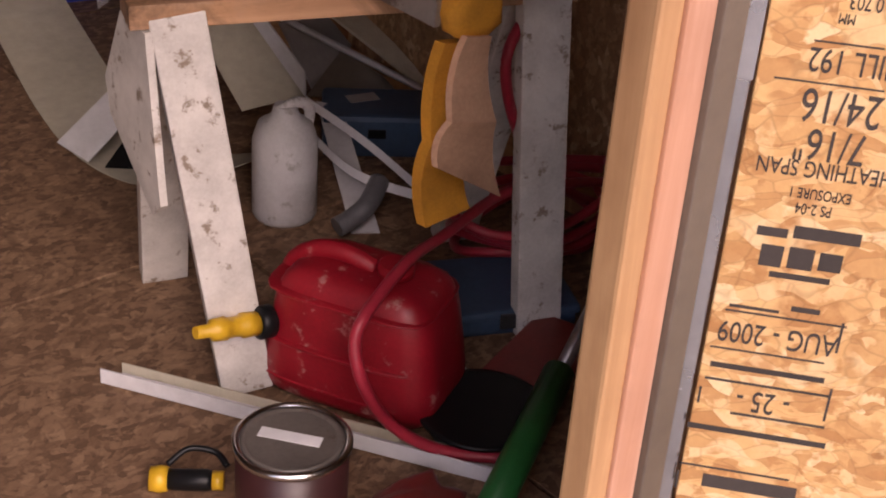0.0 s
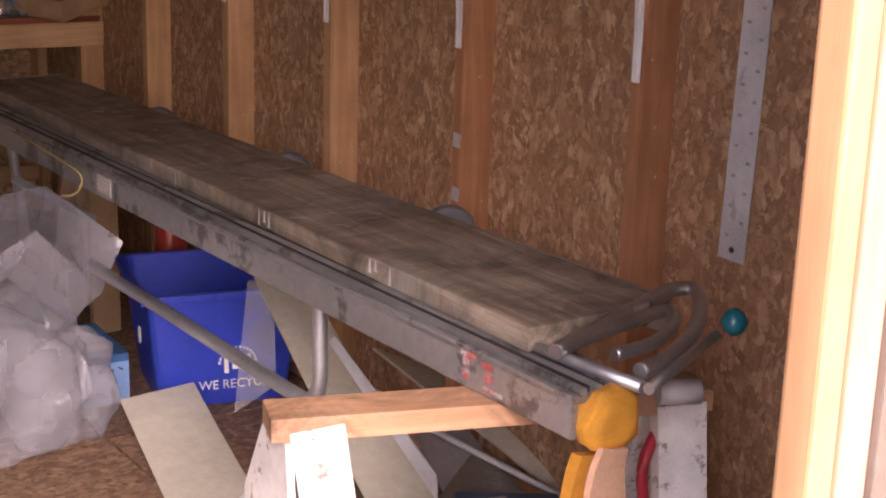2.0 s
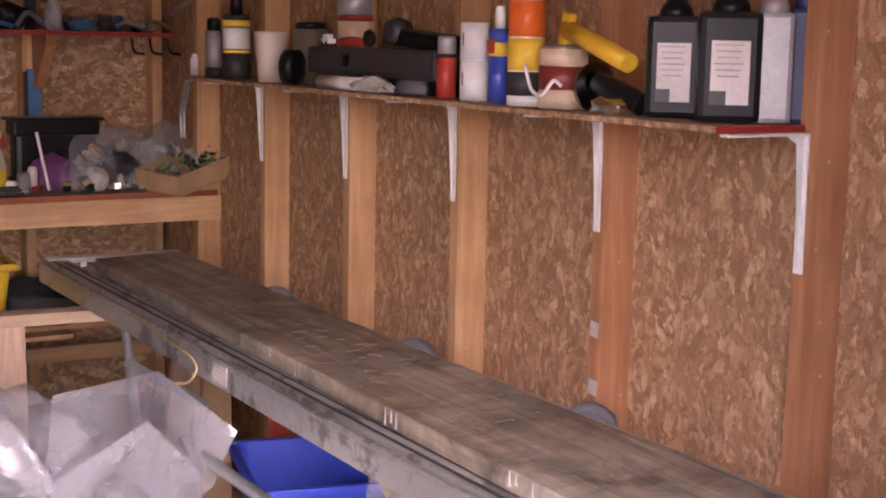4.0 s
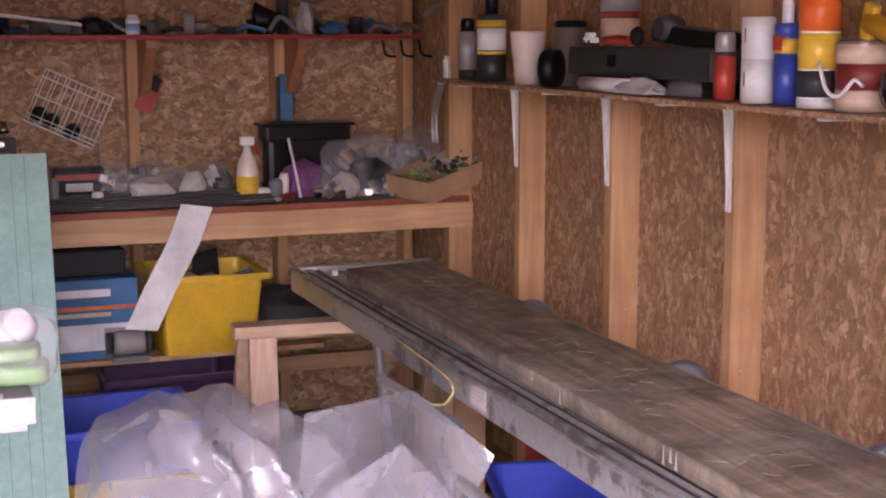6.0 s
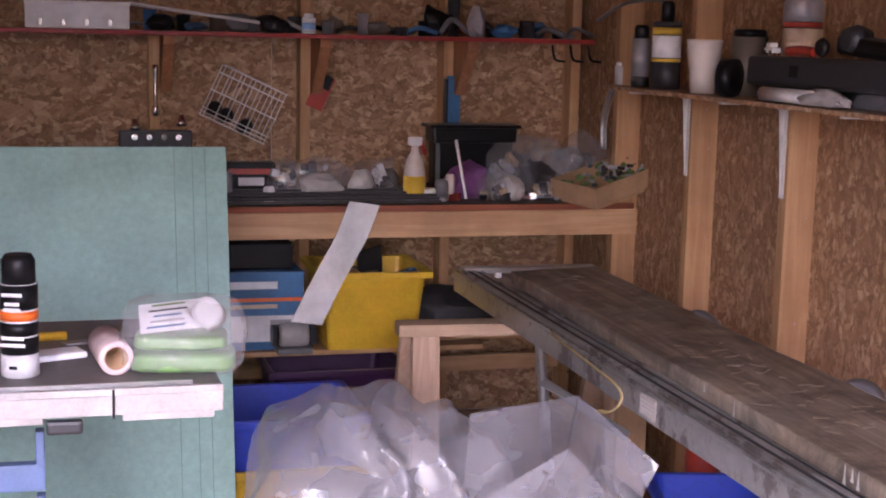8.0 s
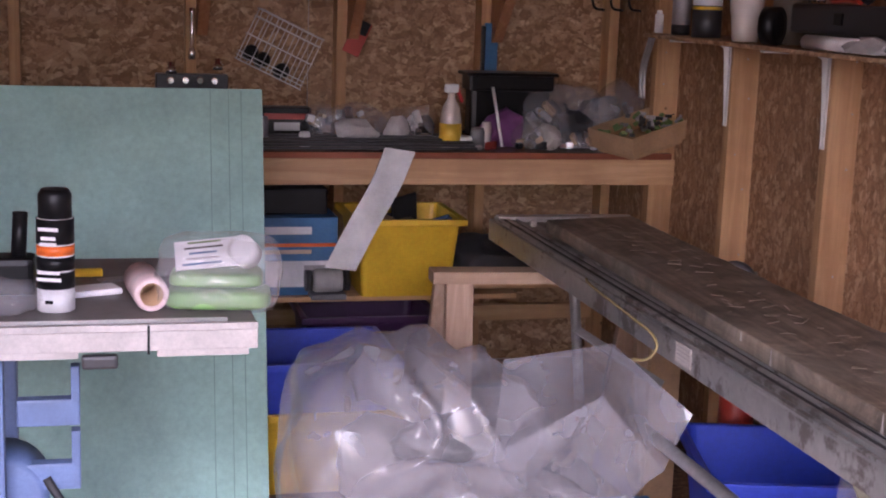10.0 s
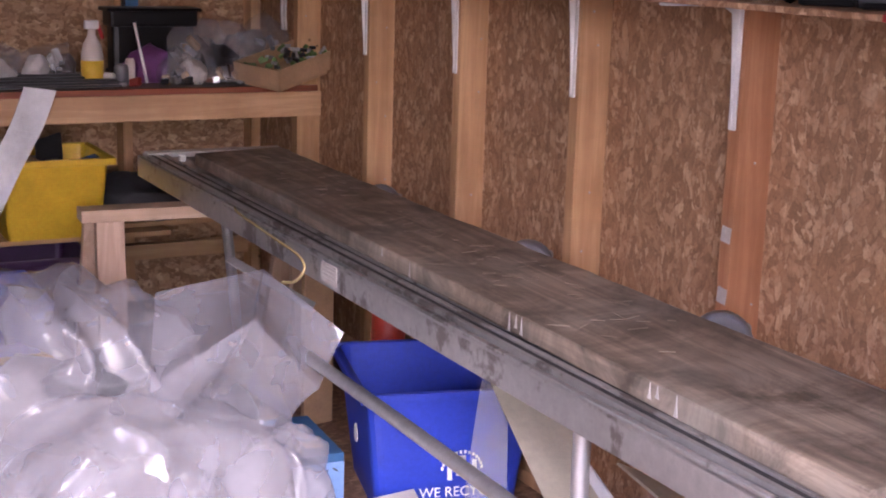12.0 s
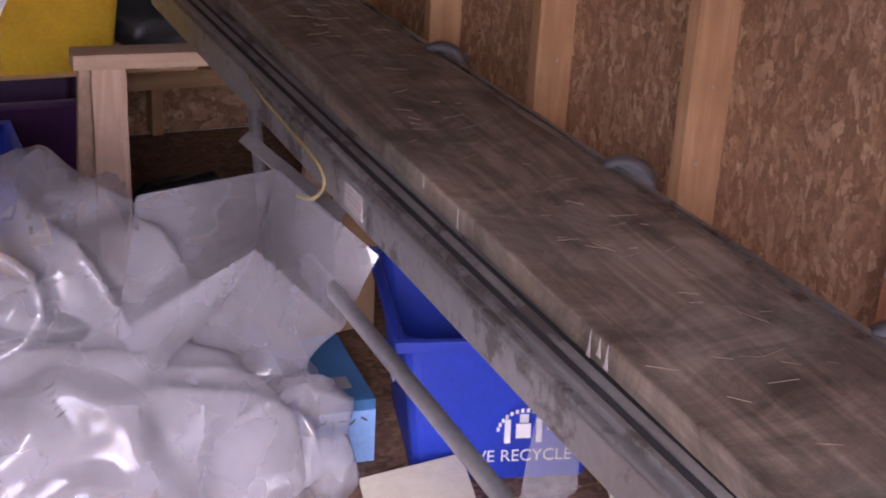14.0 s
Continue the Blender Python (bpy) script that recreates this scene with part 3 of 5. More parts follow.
NAVY = paint("navy_plastic", (0.012, 0.02, 0.09), 0.35)
SILVER = paint("silver_plastic", (0.36, 0.34, 0.35), 0.4, 0.3)
CAN_BLUE = paint("can_blue", (0.05, 0.08, 0.40), 0.3)
CAN_YELLOW = paint("can_yellow", (0.80, 0.52, 0.04), 0.35)
CAN_ORANGE = paint("can_orange", (0.80, 0.16, 0.02), 0.35)
CAN_RED = paint("can_red", (0.42, 0.05, 0.03), 0.35)
CAN_RUST = paint("can_rust", (0.20, 0.03, 0.025), 0.4)
CAN_TAN = paint("can_tan", (0.60, 0.46, 0.32), 0.4)
BOTTLE_LABEL = paint("bottle_label", (0.62, 0.56, 0.53), 0.5)
PURPLE = paint("purple_plastic", (0.045, 0.012, 0.06), 0.4)
MACHINE_BLUE = paint("machine_blue", (0.13, 0.19, 0.36), 0.45)
PINK_FLEECE = paint("pink_fleece", (0.70, 0.55, 0.55), 0.95, grain=90, relief=0.6)
PACK_GREEN = paint("pack_green", (0.19, 0.36, 0.11), 0.35)
PURPLE_CLOTH = paint("purple_wrap", (0.16, 0.05, 0.17), 0.5)
STRAW = paint("straw", (0.21, 0.172, 0.125), 0.9)
LEAFY = paint("green_bits", (0.13, 0.20, 0.06), 0.6)
CLEAR = plastic_film("clear_bag", (0.55, 0.54, 0.57), 0.17)
FROST = plastic_film("frosted_plastic", (0.78, 0.70, 0.64), 0.75)


def sheet(corners, thick=0.003, bend=0.0):
    """A thin panel between four corners, bowed upward in the middle."""
    bm = bmesh.new()
    a, b, c, d = (Vector(p) for p in corners)
    n = (b - a).cross(d - a).normalized()
    k, rows = 8, []
    for side in (0, 1):
        grid = []
        for i in range(k + 1):
            u = i / k
            row = []
            for j in range(k + 1):
                v = j / k
                p = (a * (1 - u) + b * u) * (1 - v) + (d * (1 - u) + c * u) * v
                row.append(bm.verts.new(p + n * (side * thick + bend * 4 * v * (1 - v))))
            grid.append(row)
        rows.append(grid)
    lo, hi = rows
    for i in range(k):
        for j in range(k):
            bm.faces.new((lo[i][j], lo[i + 1][j], lo[i + 1][j + 1], lo[i][j + 1]))
            bm.faces.new((hi[i][j], hi[i][j + 1], hi[i + 1][j + 1], hi[i + 1][j]))
        for q in (0, k):
            bm.faces.new((lo[i][q], lo[i + 1][q], hi[i + 1][q], hi[i][q]))
            bm.faces.new((lo[q][i], lo[q][i + 1], hi[q][i + 1], hi[q][i]))
    return bm


def crumpled(radii, seed, amount=0.2, rough=3.2, detail=4, flat=0.0, square=2.0):
    """A closed crumpled bag: a squarish ball of creased facets, flat below."""
    bm = bmesh.new()
    bmesh.ops.create_icosphere(bm, subdivisions=max(2, detail - 2), radius=1.0)
    shift = Vector((seed * 3.7, seed * 1.3, seed * 2.9))
    for v in bm.verts:
        p = v.co.copy()
        k = (abs(p.x) ** square + abs(p.y) ** square + abs(p.z) ** square) ** (-1 / square)
        push = 1.1 * noise.noise(p * 1.1 + shift) + 1.5 * noise.noise(p * rough * 0.8 + shift) * 0.7 + 0.5 * noise.noise(p * rough * 2.2 + shift)
        side = noise.noise_vector(p * 2.3 + shift) * amount * 0.5
        v.co = p * k * (1 + amount * push) + side
    bmesh.ops.subdivide_edges(bm, edges=bm.edges[:], cuts=3, use_grid_fill=True)
    for v in bm.verts:
        q = v.co + noise.noise_vector(v.co * rough * 1.6 + shift) * amount * 0.15
        v.co = Vector((q.x * radii[0], q.y * radii[1], max(q.z * radii[2], -radii[2] * (1 - flat))))
    for f in bm.faces:
        f.smooth = True
    return bm


def billow(radii, seed, fold=0.16, square=2.6, rate=1.5, low=-1.0):
    """A loose film bag: a full soft body with long sharp creases and slack hollows."""
    bm = bmesh.new()
    bmesh.ops.create_icosphere(bm, subdivisions=6, radius=1.0)
    shift = Vector((seed * 2.7, seed * 1.9, seed * 3.3))
    for v in bm.verts:
        p = v.co.copy()
        k = (abs(p.x) ** square + abs(p.y) ** square + abs(p.z) ** square) ** (-1 / square)
        w = p + 0.35 * noise.noise_vector(p * 1.3 + shift)
        stretched = Vector((w.x * 1.3, w.y * 1.3, w.z * 0.75))
        crease = abs(noise.noise(stretched * rate + shift)) * 1.5
        fine = abs(noise.noise(stretched * rate * 2.1 + shift * 2)) * 0.25
        slack = noise.noise(p * 0.9 + shift * 1.7)
        q = p * k * (1 + fold * (0.25 - crease - fine + 0.8 * slack))
        v.co = Vector((q.x * radii[0], q.y * radii[1], max(q.z, low) * radii[2]))
    for f in bm.faces:
        f.smooth = True
    return bm


def can(name, label, at, r, tall, bands, cap=None, turn=0.0, group="tins and bottles on the side shelf"):
    """A tin or bottle: bands of (share of height, material), and a cap (radius, height, material)."""
    c = thing(name, label, "can", at, (0, 0, turn), group)
    z = 0.0
    body = part("body", turned([(r * 0.94, 0), (r, 0.004), (r, tall - 0.004), (r * 0.94, tall)]), bands[0][1], c)
    for share, look_of in bands:
        h = tall * share
        part("band", turned([(r + 0.0006, z + 0.002), (r + 0.0006, z + h - 0.001)]), look_of, c)
        z += h
    if cap:
        part("cap", turned([(cap[0], tall), (cap[0], tall + cap[1] * 0.8), (cap[0] * 0.8, tall + cap[1])]), cap[2], c)
    return c


def bottle(name, label, at, size, turn, material, label_look=None, neck=0.018):
    """A shouldered oil bottle with a cap and a paper label."""
    b = thing(name, label, "bottle", at, (0, 0, turn), "oil bottles on the side shelf")
    w, d, h = size
    bm = box(bmesh.new(), (w, d, h * 0.8), (0, 0, h * 0.4), bevel=min(w, d) * 0.16)
    part("body", bm, material, b)
    part("shoulder", turned([(min(w, d) * 0.46, h * 0.78), (min(w, d) * 0.40, h * 0.86), (neck, h * 0.93)], pose(0, 0, 0)), material, b)
    part("cap", turned([(neck * 1.15, h * 0.92), (neck * 1.15, h)]), BLACK, b)
    if label_look:
        tag = part("label", boxed((w * 0.6, 0.001, h * 0.46), (0, -d / 2 - 0.0006, h * 0.36), bevel=0), label_look, b, "pale paper label with fine print")
        for i in range(6):
            part("print_bar", boxed((w * (0.46 - 0.06 * (i % 3)), 0.0006, 0.003), (-0.03 * w, -d / 2 - 0.0014, h * (0.56 - 0.045 * i)), bevel=0), GREY_SHEET, tag)
        part("bar_code", boxed((w * 0.26, 0.0006, h * 0.1), (-w * 0.18, -d / 2 - 0.0014, h * 0.18), bevel=0), DARK_GREY, tag)
    return b


# ---- things by the door ----
gas = thing("fuel_can", "scuffed red plastic fuel can with a yellow spout", "fuel can", (-0.824, -0.544, 0.0), (0, 0, -63))


def pillow(size, at, power=4.0, top=0.8):
    """A rounded moulded body, narrower above."""
    bm = bmesh.new()
    bmesh.ops.create_uvsphere(bm, u_segments=40, v_segments=24, radius=1.0)
    for v in bm.verts:
        p = v.co
        k = (abs(p.x) ** power + abs(p.y) ** power + abs(p.z) ** power) ** (-1 / power)
        q = p * k
        t = top + (1 - top) * (1 - q.z) / 2
        v.co = Vector((q.x * size[0] / 2 * t + at[0], q.y * size[1] / 2 * t + at[1], q.z * size[2] / 2 + at[2]))
    for f in bm.faces:
        f.smooth = True
    return bm


part("body", pillow((0.33, 0.21, 0.24), (0.008, 0.0, 0.1205), 6.0, 0.80), RED_CAN, gas)
part("groove", pillow((0.304, 0.206, 0.010), (0.0, 0.0, 0.115), 4.5, 1.0), RED_CAN, gas)
part("handle", tubed([(-0.140, 0.0, 0.165), (-0.128, 0.0, 0.212), (-0.085, 0.0, 0.246), (-0.03, 0.0, 0.252), (0.02, 0.0, 0.238)], 0.016), RED_CAN, gas)
for z in (0.045, 0.205):
    part("moulding_rib", pillow((0.306 - 0.35 * max(0, z - 0.16), 0.207 - 0.3 * max(0, z - 0.16), 0.008), (0.0, 0.0, z), 5.0, 1.0), RED_CAN, gas)
part("filler_cap", turned([(0.030, 0), (0.031, 0.016), (0.026, 0.020)], pose(0.055, 0.0, 0.240)), RED_CAN, gas)
part("collar", turned([(0.024, 0), (0.028, 0.004), (0.028, 0.026), (0.022, 0.03)], pose(-0.128, -0.075, 0.135, 0, -82, 60)), BLACK, gas)
part("spout", turned([(0.02, 0), (0.021, 0.03), (0.017, 0.035), (0.017, 0.06), (0.02, 0.062), (0.018, 0.085), (0.011, 0.09), (0.010, 0.115)], pose(-0.141, -0.098, 0.139, 0, -80, 60)), SPOUT, gas, "yellow plastic spout")

tin = thing("paint_tin", "closed paint tin with a brown label and price sticker", "paint tin", (-1.134, -0.792, 0.0))
part("body", turned([(0.080, 0), (0.080, 0.178)], sides=40), BROWN_LABEL, tin)
part("rim", turned([(0.080, 0.176), (0.084, 0.178), (0.085, 0.185), (0.081, 0.189), (0.076, 0.188), (0.074, 0.182)], sides=40), CHROME, tin)
part("lid", turned([(0.073, 0.1835), (0.073, 0.1875), (0.066, 0.188), (0.063, 0.1855)], sides=40), TIN, tin)
part("sticker", boxed((0.09, 0.022, 0.0008), (0.0, 0.005, 0.1864), (0, 0, -52), 0), PAPER, tin, "white paper sticker")

torch = thing("flashlight", "small yellow and black flashlight on the floor", "flashlight", (-1.199, -0.611, 0.021), (0, 0, -38))
part("barrel", turned([(0.016, -0.03), (0.017, 0.03), (0.014, 0.04)], pose(0, 0, 0, 0, 90, 0)), BLACK, torch)
part("head", turned([(0.019, -0.055), (0.021, -0.04), (0.019, -0.028)], pose(0, 0, 0, 0, 90, 0)), SPOUT, torch)
part("tail", turned([(0.015, 0.038), (0.015, 0.055)], pose(0, 0, 0, 0, 90, 0)), SPOUT, torch)
part("strap", tubed([(-0.03, 0.01, 0.02), (0.0, 0.03, 0.035), (0.04, 0.03, 0.03), (0.06, 0.01, 0.02)], 0.005), BLACK, torch)

channel = thing("vinyl_channel", "white vinyl trim channel lying on the floor", "trim strip", (-1.176, -0.297, 0.004), (0, 0, -57.5))
part("web", boxed((0.69, 0.003, 0.028), (0.345, 0, 0.014), bevel=0), WHITE_VINYL, channel)
part("flange", boxed((0.67, 0.034, 0.003), (0.355, 0.018, 0.002), bevel=0), WHITE_VINYL, channel)
part("flange", boxed((0.67, 0.003, 0.022), (0.355, 0.036, 0.011), bevel=0), CREAM, channel)

pole = thing("green_pole", "green painted tool pole with a steel tip", "tool pole", (0, 0, 0))
part("sleeve", tubed([(-0.966, -0.993, 0.032), (-0.635, -0.82, 0.115)], 0.026, 14, smooth=False), GREEN_POLE, pole)
part("rod", tubed([(-0.645, -0.826, 0.112), (-0.367, -0.683, 0.18)], 0.012, 12, smooth=False), STEEL, pole)

HOSE = 0.0098
hose = thing("air_hose", "coiled red rubber air hose", "hose", (0, 0, 0))
part("run", tubed([(-0.477, -0.518, 0.613), (-0.554, -0.546, 0.538), (-0.503, -0.532, 0.4), (-0.377, -0.49, 0.263), (-0.226, -0.444, 0.143), (-0.065, -0.396, 0.051)], HOSE), RED_HOSE, hose)
part("run", tubed([(-0.062, -0.391, 0.107), (-0.342, -0.489, 0.225), (-0.51, -0.523, 0.269), (-0.691, -0.58, 0.27), (-0.81, -0.636, 0.29), (-0.942, -0.705, 0.28), (-0.975, -0.72, 0.24), (-0.968, -0.742, 0.17), (-0.913, -0.747, 0.08), (-0.843, -0.792, 0.03), (-0.747, -0.872, 0.02)], HOSE), RED_HOSE, hose)
for k in range(4):
    part("coil", tubed([(-0.27 + (0.17 + 0.012 * k) * math.cos(a), -0.36 + (0.11 + 0.008 * k) * math.sin(a), 0.05 + 0.03 * k + 0.02 * math.sin(a * 2 + k)) for a in (math.pi * 2 * i / 10 for i in range(10 + k % 2))], HOSE), RED_HOSE, hose)
cable = single("black_hose", tubed([(-0.16 + 0.07 * math.cos(a), -0.55 + 0.05 * math.sin(a), 0.26 + 0.09 * math.sin(a)) for a in (math.pi * 2 * i / 9 for i in range(10))], 0.014), RUBBER, "loop of thick black rubber hose", "hose")
cable.location.z = -0.16 + 0.014

glove = thing("work_glove", "worn orange cloth work glove hanging from the plank end", "glove", (0, 0, 0))
part("cuff", crumpled((0.050, 0.024, 0.050), 3, 0.12, 2.0, 4, 0.0, 4.0), ORANGE_CLOTH, glove).location = (-0.721, -0.638, 0.689)
part("finger", sheet([(-0.775, -0.646, 0.647), (-0.687, -0.634, 0.63), (-0.703, -0.646, 0.466), (-0.796, -0.656, 0.493)], 0.02, 0.012), ORANGE_CLOTH, glove)
part("finger", sheet([(-0.796, -0.656, 0.498), (-0.707, -0.646, 0.472), (-0.704, -0.651, 0.357), (-0.802, -0.662, 0.358)], 0.02, 0.016), ORANGE_CLOTH, glove)
part("palm", sheet([(-0.751, -0.666, 0.659), (-0.697, -0.659, 0.647), (-0.677, -0.665, 0.506), (-0.777, -0.676, 0.534)], 0.012, 0.012), TAN_HIDE, glove, "tan leather palm")
part("palm", sheet([(-0.777, -0.676, 0.534), (-0.677, -0.665, 0.506), (-0.658, -0.67, 0.373), (-0.805, -0.683, 0.47)], 0.012, 0.012), TAN_HIDE, glove, "tan leather palm")

jug = thing("plastic_jug", "dusty white plastic jug on the floor", "jug", (-0.595, 0.021, 0.0))
part("body", turned([(0.060, 0), (0.066, 0.01), (0.066, 0.17), (0.055, 0.205), (0.03, 0.22), (0.022, 0.245)]), JUG_WHITE, jug)
part("handle", tubed([(-0.02, 0, 0.235), (0.02, -0.01, 0.25), (0.05, -0.01, 0.23), (0.055, 0, 0.18)], 0.011), JUG_WHITE, jug)

case = thing("tool_case", "dusty blue plastic tool case on the floor", "tool case", (-0.236, 0.188, 0.0), (0, 0, -35))
part("shell", boxed((0.24, 0.16, 0.10), (0, 0, 0.05), bevel=0.012), CASE_BLUE, case)
part("label", boxed((0.07, 0.04, 0.001), (-0.03, 0.02, 0.1006), (0, 0, 20), 0), GREY_SHEET, case)
part("latch", boxed((0.04, 0.008, 0.02), (0, -0.083, 0.06), bevel=0.002), BLACK, case)
single("pipe_elbow", tubed([(-0.569, -0.125, 0.03), (-0.535, -0.127, 0.04), (-0.494, -0.126, 0.06), (-0.438, -0.089, 0.08)], 0.021, 14), GREY_PVC, "grey plastic pipe elbow", "pipe")
store = thing("storage_box", "dusty dark blue plastic box on the floor", "storage box", (-0.464, -0.487, 0.0), (0, 0, -25))
part("base", boxed((0.25, 0.19, 0.035), (0, 0, 0.0175), bevel=0.01), CASE_BLUE, store)
part("lid", boxed((0.26, 0.20, 0.018), (0, 0, 0.043), bevel=0.008), CASE_BLUE, store)
part("clip", boxed((0.05, 0.008, 0.03), (0, -0.102, 0.034), bevel=0.003), DARK_GREY, store)
disc = thing("grey_basin", "dark grey round plastic basin on the floor", "basin", (-0.731, -0.751, 0.0))
part("bowl", turned([(0.085, 0), (0.105, 0.035), (0.10, 0.037), (0.085, 0.012)], sides=36), BASIN, disc)
part("rim", turned([(0.100, 0.034), (0.109, 0.036), (0.109, 0.042), (0.100, 0.042)], sides=36), BLACK, disc)
red_tray = thing("red_tray", "dull dark red plastic tray on the floor", "tray", (-0.528, -0.69, 0.0), (0, 0, 20))
part("pan", boxed((0.20, 0.12, 0.03), (0, 0, 0.015), bevel=0.01), CAN_RUST, red_tray)
part("rim", boxed((0.22, 0.14, 0.010), (0, 0, 0.033), bevel=0.004), CAN_RUST, red_tray)
single("red_cloth", crumpled((0.10, 0.05, 0.03), 8, 0.3, 3, 3, 0.4), CAN_RUST, "crumpled dark red cloth on the floor", "cloth", (-0.983, -0.853, 0.018))
carton = thing("carton", "small open brown cardboard carton by the wall", "carton", (-0.187, -0.611, 0.0), (0, 0, -20))
part("box", boxed((0.16, 0.14, 0.13), (0, 0, 0.065), bevel=0.002), CARD, carton)
part("flap", boxed((0.16, 0.10, 0.003), (0, -0.10, 0.14), (-25, 0, 0), 0), CARD, carton)
single("pine_cone", crumpled((0.035, 0.03, 0.028), 5, 0.5, 9, 4, 0.2), BROWN_SHEET, "dry brown pine cone on the floor", "pine cone", (-0.968, -0.95, 0.024))
for k, (x, y, r) in enumerate(((-0.70, -0.56, 20), (-0.655, -0.60, 60), (-1.06, -0.87, -10), (-0.98, -0.86, 45))):
    single("paper_scrap", boxed((0.05, 0.03, 0.002), (0, 0, 0.002), (0, 4, 0), 0), PAPER, "torn scrap of white card on the floor", "paper", (x, y, 0.001), (0, 0, r), "paper scraps on the floor")

# vinyl and sheet offcuts under the planks
single("vinyl_sheet", strip_sheet([(-0.700, 1.26, 0.085), (-0.745, 1.0, 0.035), (-0.80, 0.72, 0.008), (-0.83, 0.48, 0.004), (-0.80, 0.28, 0.012), (-0.72, 0.14, 0.06)], (1, 0.11, 0.0), 0.225, 0.002), CREAM, "curled cream vinyl siding offcut on the floor", "vinyl sheet")
single("vinyl_strip", sheet([(-0.874, 0.463, 0.05), (-0.849, 0.373, 0.035), (-0.627, 0.458, 0.13), (-0.58, 0.59, 0.15)], 0.003), WHITE_VINYL, "white vinyl siding strip lying askew", "vinyl strip")
single("black_offcut", sheet([(-0.818, 0.361, 0.02), (-0.747, 0.304, 0.02), (-0.648, 0.471, 0.06), (-0.659, 0.477, 0.06)], 0.003), BLACK, "black plastic offcut on the floor", "offcut")
single("siding_sheet", sheet([(-0.537, 0.269, 0.118), (-0.382, 0.252, 0.126), (-0.36, 0.883, 0.471), (-0.492, 0.898, 0.484)], 0.003, -0.01), CREAM, "long cream siding panel leaning under the planks", "siding panel")
single("trim_strip", sheet([(-0.385, 0.247, 0.125), (-0.383, 0.255, 0.183), (-0.408, 0.648, 0.393), (-0.426, 0.645, 0.382)], 0.004), WHITE_VINYL, "white vinyl trim along a siding sheet", "trim strip")
single("grey_board", sheet([(-0.226, 0.595, 0.146), (-0.198, 0.478, -0.005), (-0.036, 0.552, 0.062), (-0.079, 0.646, 0.154)], 0.004), GREY_SHEET, "grey board offcut under the planks", "board")
single("brown_board", sheet([(-0.258, 0.425, 0.028), (-0.042, 0.308, -0.001), (-0.098, 0.354, 0.075), (-0.126, 0.475, 0.094)], 0.004), BROWN_SHEET, "brown laminate offcut under the planks", "board")
single("cream_board", sheet([(-0.163, 0.87, 0.251), (0.006, 0.218, 0.01), (0.048, 0.279, 0.109), (0.053, 0.807, 0.155)], 0.006), CREAM, "dirty cream board leaning along the planks", "board")
single("trim_strip", tubed([(-0.248, 0.575, 0.18), (-0.022, 0.169, 0.048)], 0.009, 4, smooth=False), WHITE_VINYL, "long white trim strip", "trim strip", group="white trim strips under the planks")
single("trim_strip", strip_sheet([(-0.467, 0.128, 0.1), (-0.46, -0.043, 0.07), (-0.378, -0.178, 0.05)], (0.2, 0.3, 0.9), 0.02, 0.002), WHITE_VINYL, "bent white vinyl trim strip", "trim strip", group="white trim strips under the planks")
single("trim_strip", strip_sheet([(-0.429, 0.185, 0.14), (-0.394, 0.01, 0.1), (-0.371, -0.17, 0.05)], (0.2, 0.3, 0.9), 0.02, 0.002), WHITE_VINYL, "bent white vinyl trim strip", "trim strip", group="white trim strips under the planks")
single("trim_strip", sheet([(-0.347, 0.263, 0.1), (-0.316, 0.209, 0.1), (-0.481, -0.152, 0.004), (-0.53, -0.122, 0.004)], 0.003), WHITE_VINYL, "wide white vinyl trim strip", "trim strip", group="white trim strips under the planks")

# fittings of the scaffold plank
leg_near = part("folding_leg", tubed([(-0.715, 0.20, 0.69), (-0.715, 0.20, 0.56), (-0.715, 0.20, 0.48), (-0.716, 0.225, 0.438), (-0.72, 0.30, 0.425), (-0.715, 0.9, 0.425), (-0.71, 1.55, 0.42)], 0.0155, 12), GALVANISED, stage, "bent steel tube leg")
leg_far = part("folding_leg", tubed([(-0.625, 2.30, 0.68), (-0.60, 2.30, 0.45), (-0.55, 2.32, 0.012)], 0.0155, 12), GALVANISED, stage, "bent steel tube leg")
for ob in (leg_near, leg_far):
    ob.matrix_parent_inverse = pose(-0.785, -0.630, 0.735, -0.4, 0, -0.8).inverted()
tag = part("label", boxed((0.001, 0.085, 0.045), (-0.0006, 1.80, -0.034), bevel=0), FADED_PAPER, stage, "worn pale sticker")
for k in range(4):
    part("print_bar", boxed((0.0006, 0.07, 0.003), (-0.0014, 1.80, -0.02 - 0.009 * k), bevel=0), GREY_SHEET, tag)
for k, (y, z, w, h) in enumerate(((0.255, -0.012, 0.045, 0.008), (0.262, -0.024, 0.018, 0.014), (0.262, -0.046, 0.018, 0.016), (0.205, -0.018, 0.028, 0.012), (0.202, -0.036, 0.022, 0.014), (0.19, -0.055, 0.05, 0.008))):
    part("red_stamp", boxed((0.0006, w, h), (-0.0006, y, z), bevel=0), FADED_RED, stage)
part("strap", tubed([(0.0, 2.46, 0.0), (-0.006, 2.40, -0.006), (-0.004, 2.15, -0.020), (-0.006, 1.98, -0.028), (-0.010, 1.93, -0.05), (-0.02, 1.96, -0.085), (-0.03, 2.02, -0.10)], 0.0035), ROPE, stage, "frayed yellow strap")
part("end_cap", boxed((0.46, 0.05, 0.02), (0.25, LONG - 0.03, 0.004), bevel=0.004), GALVANISED, stage)
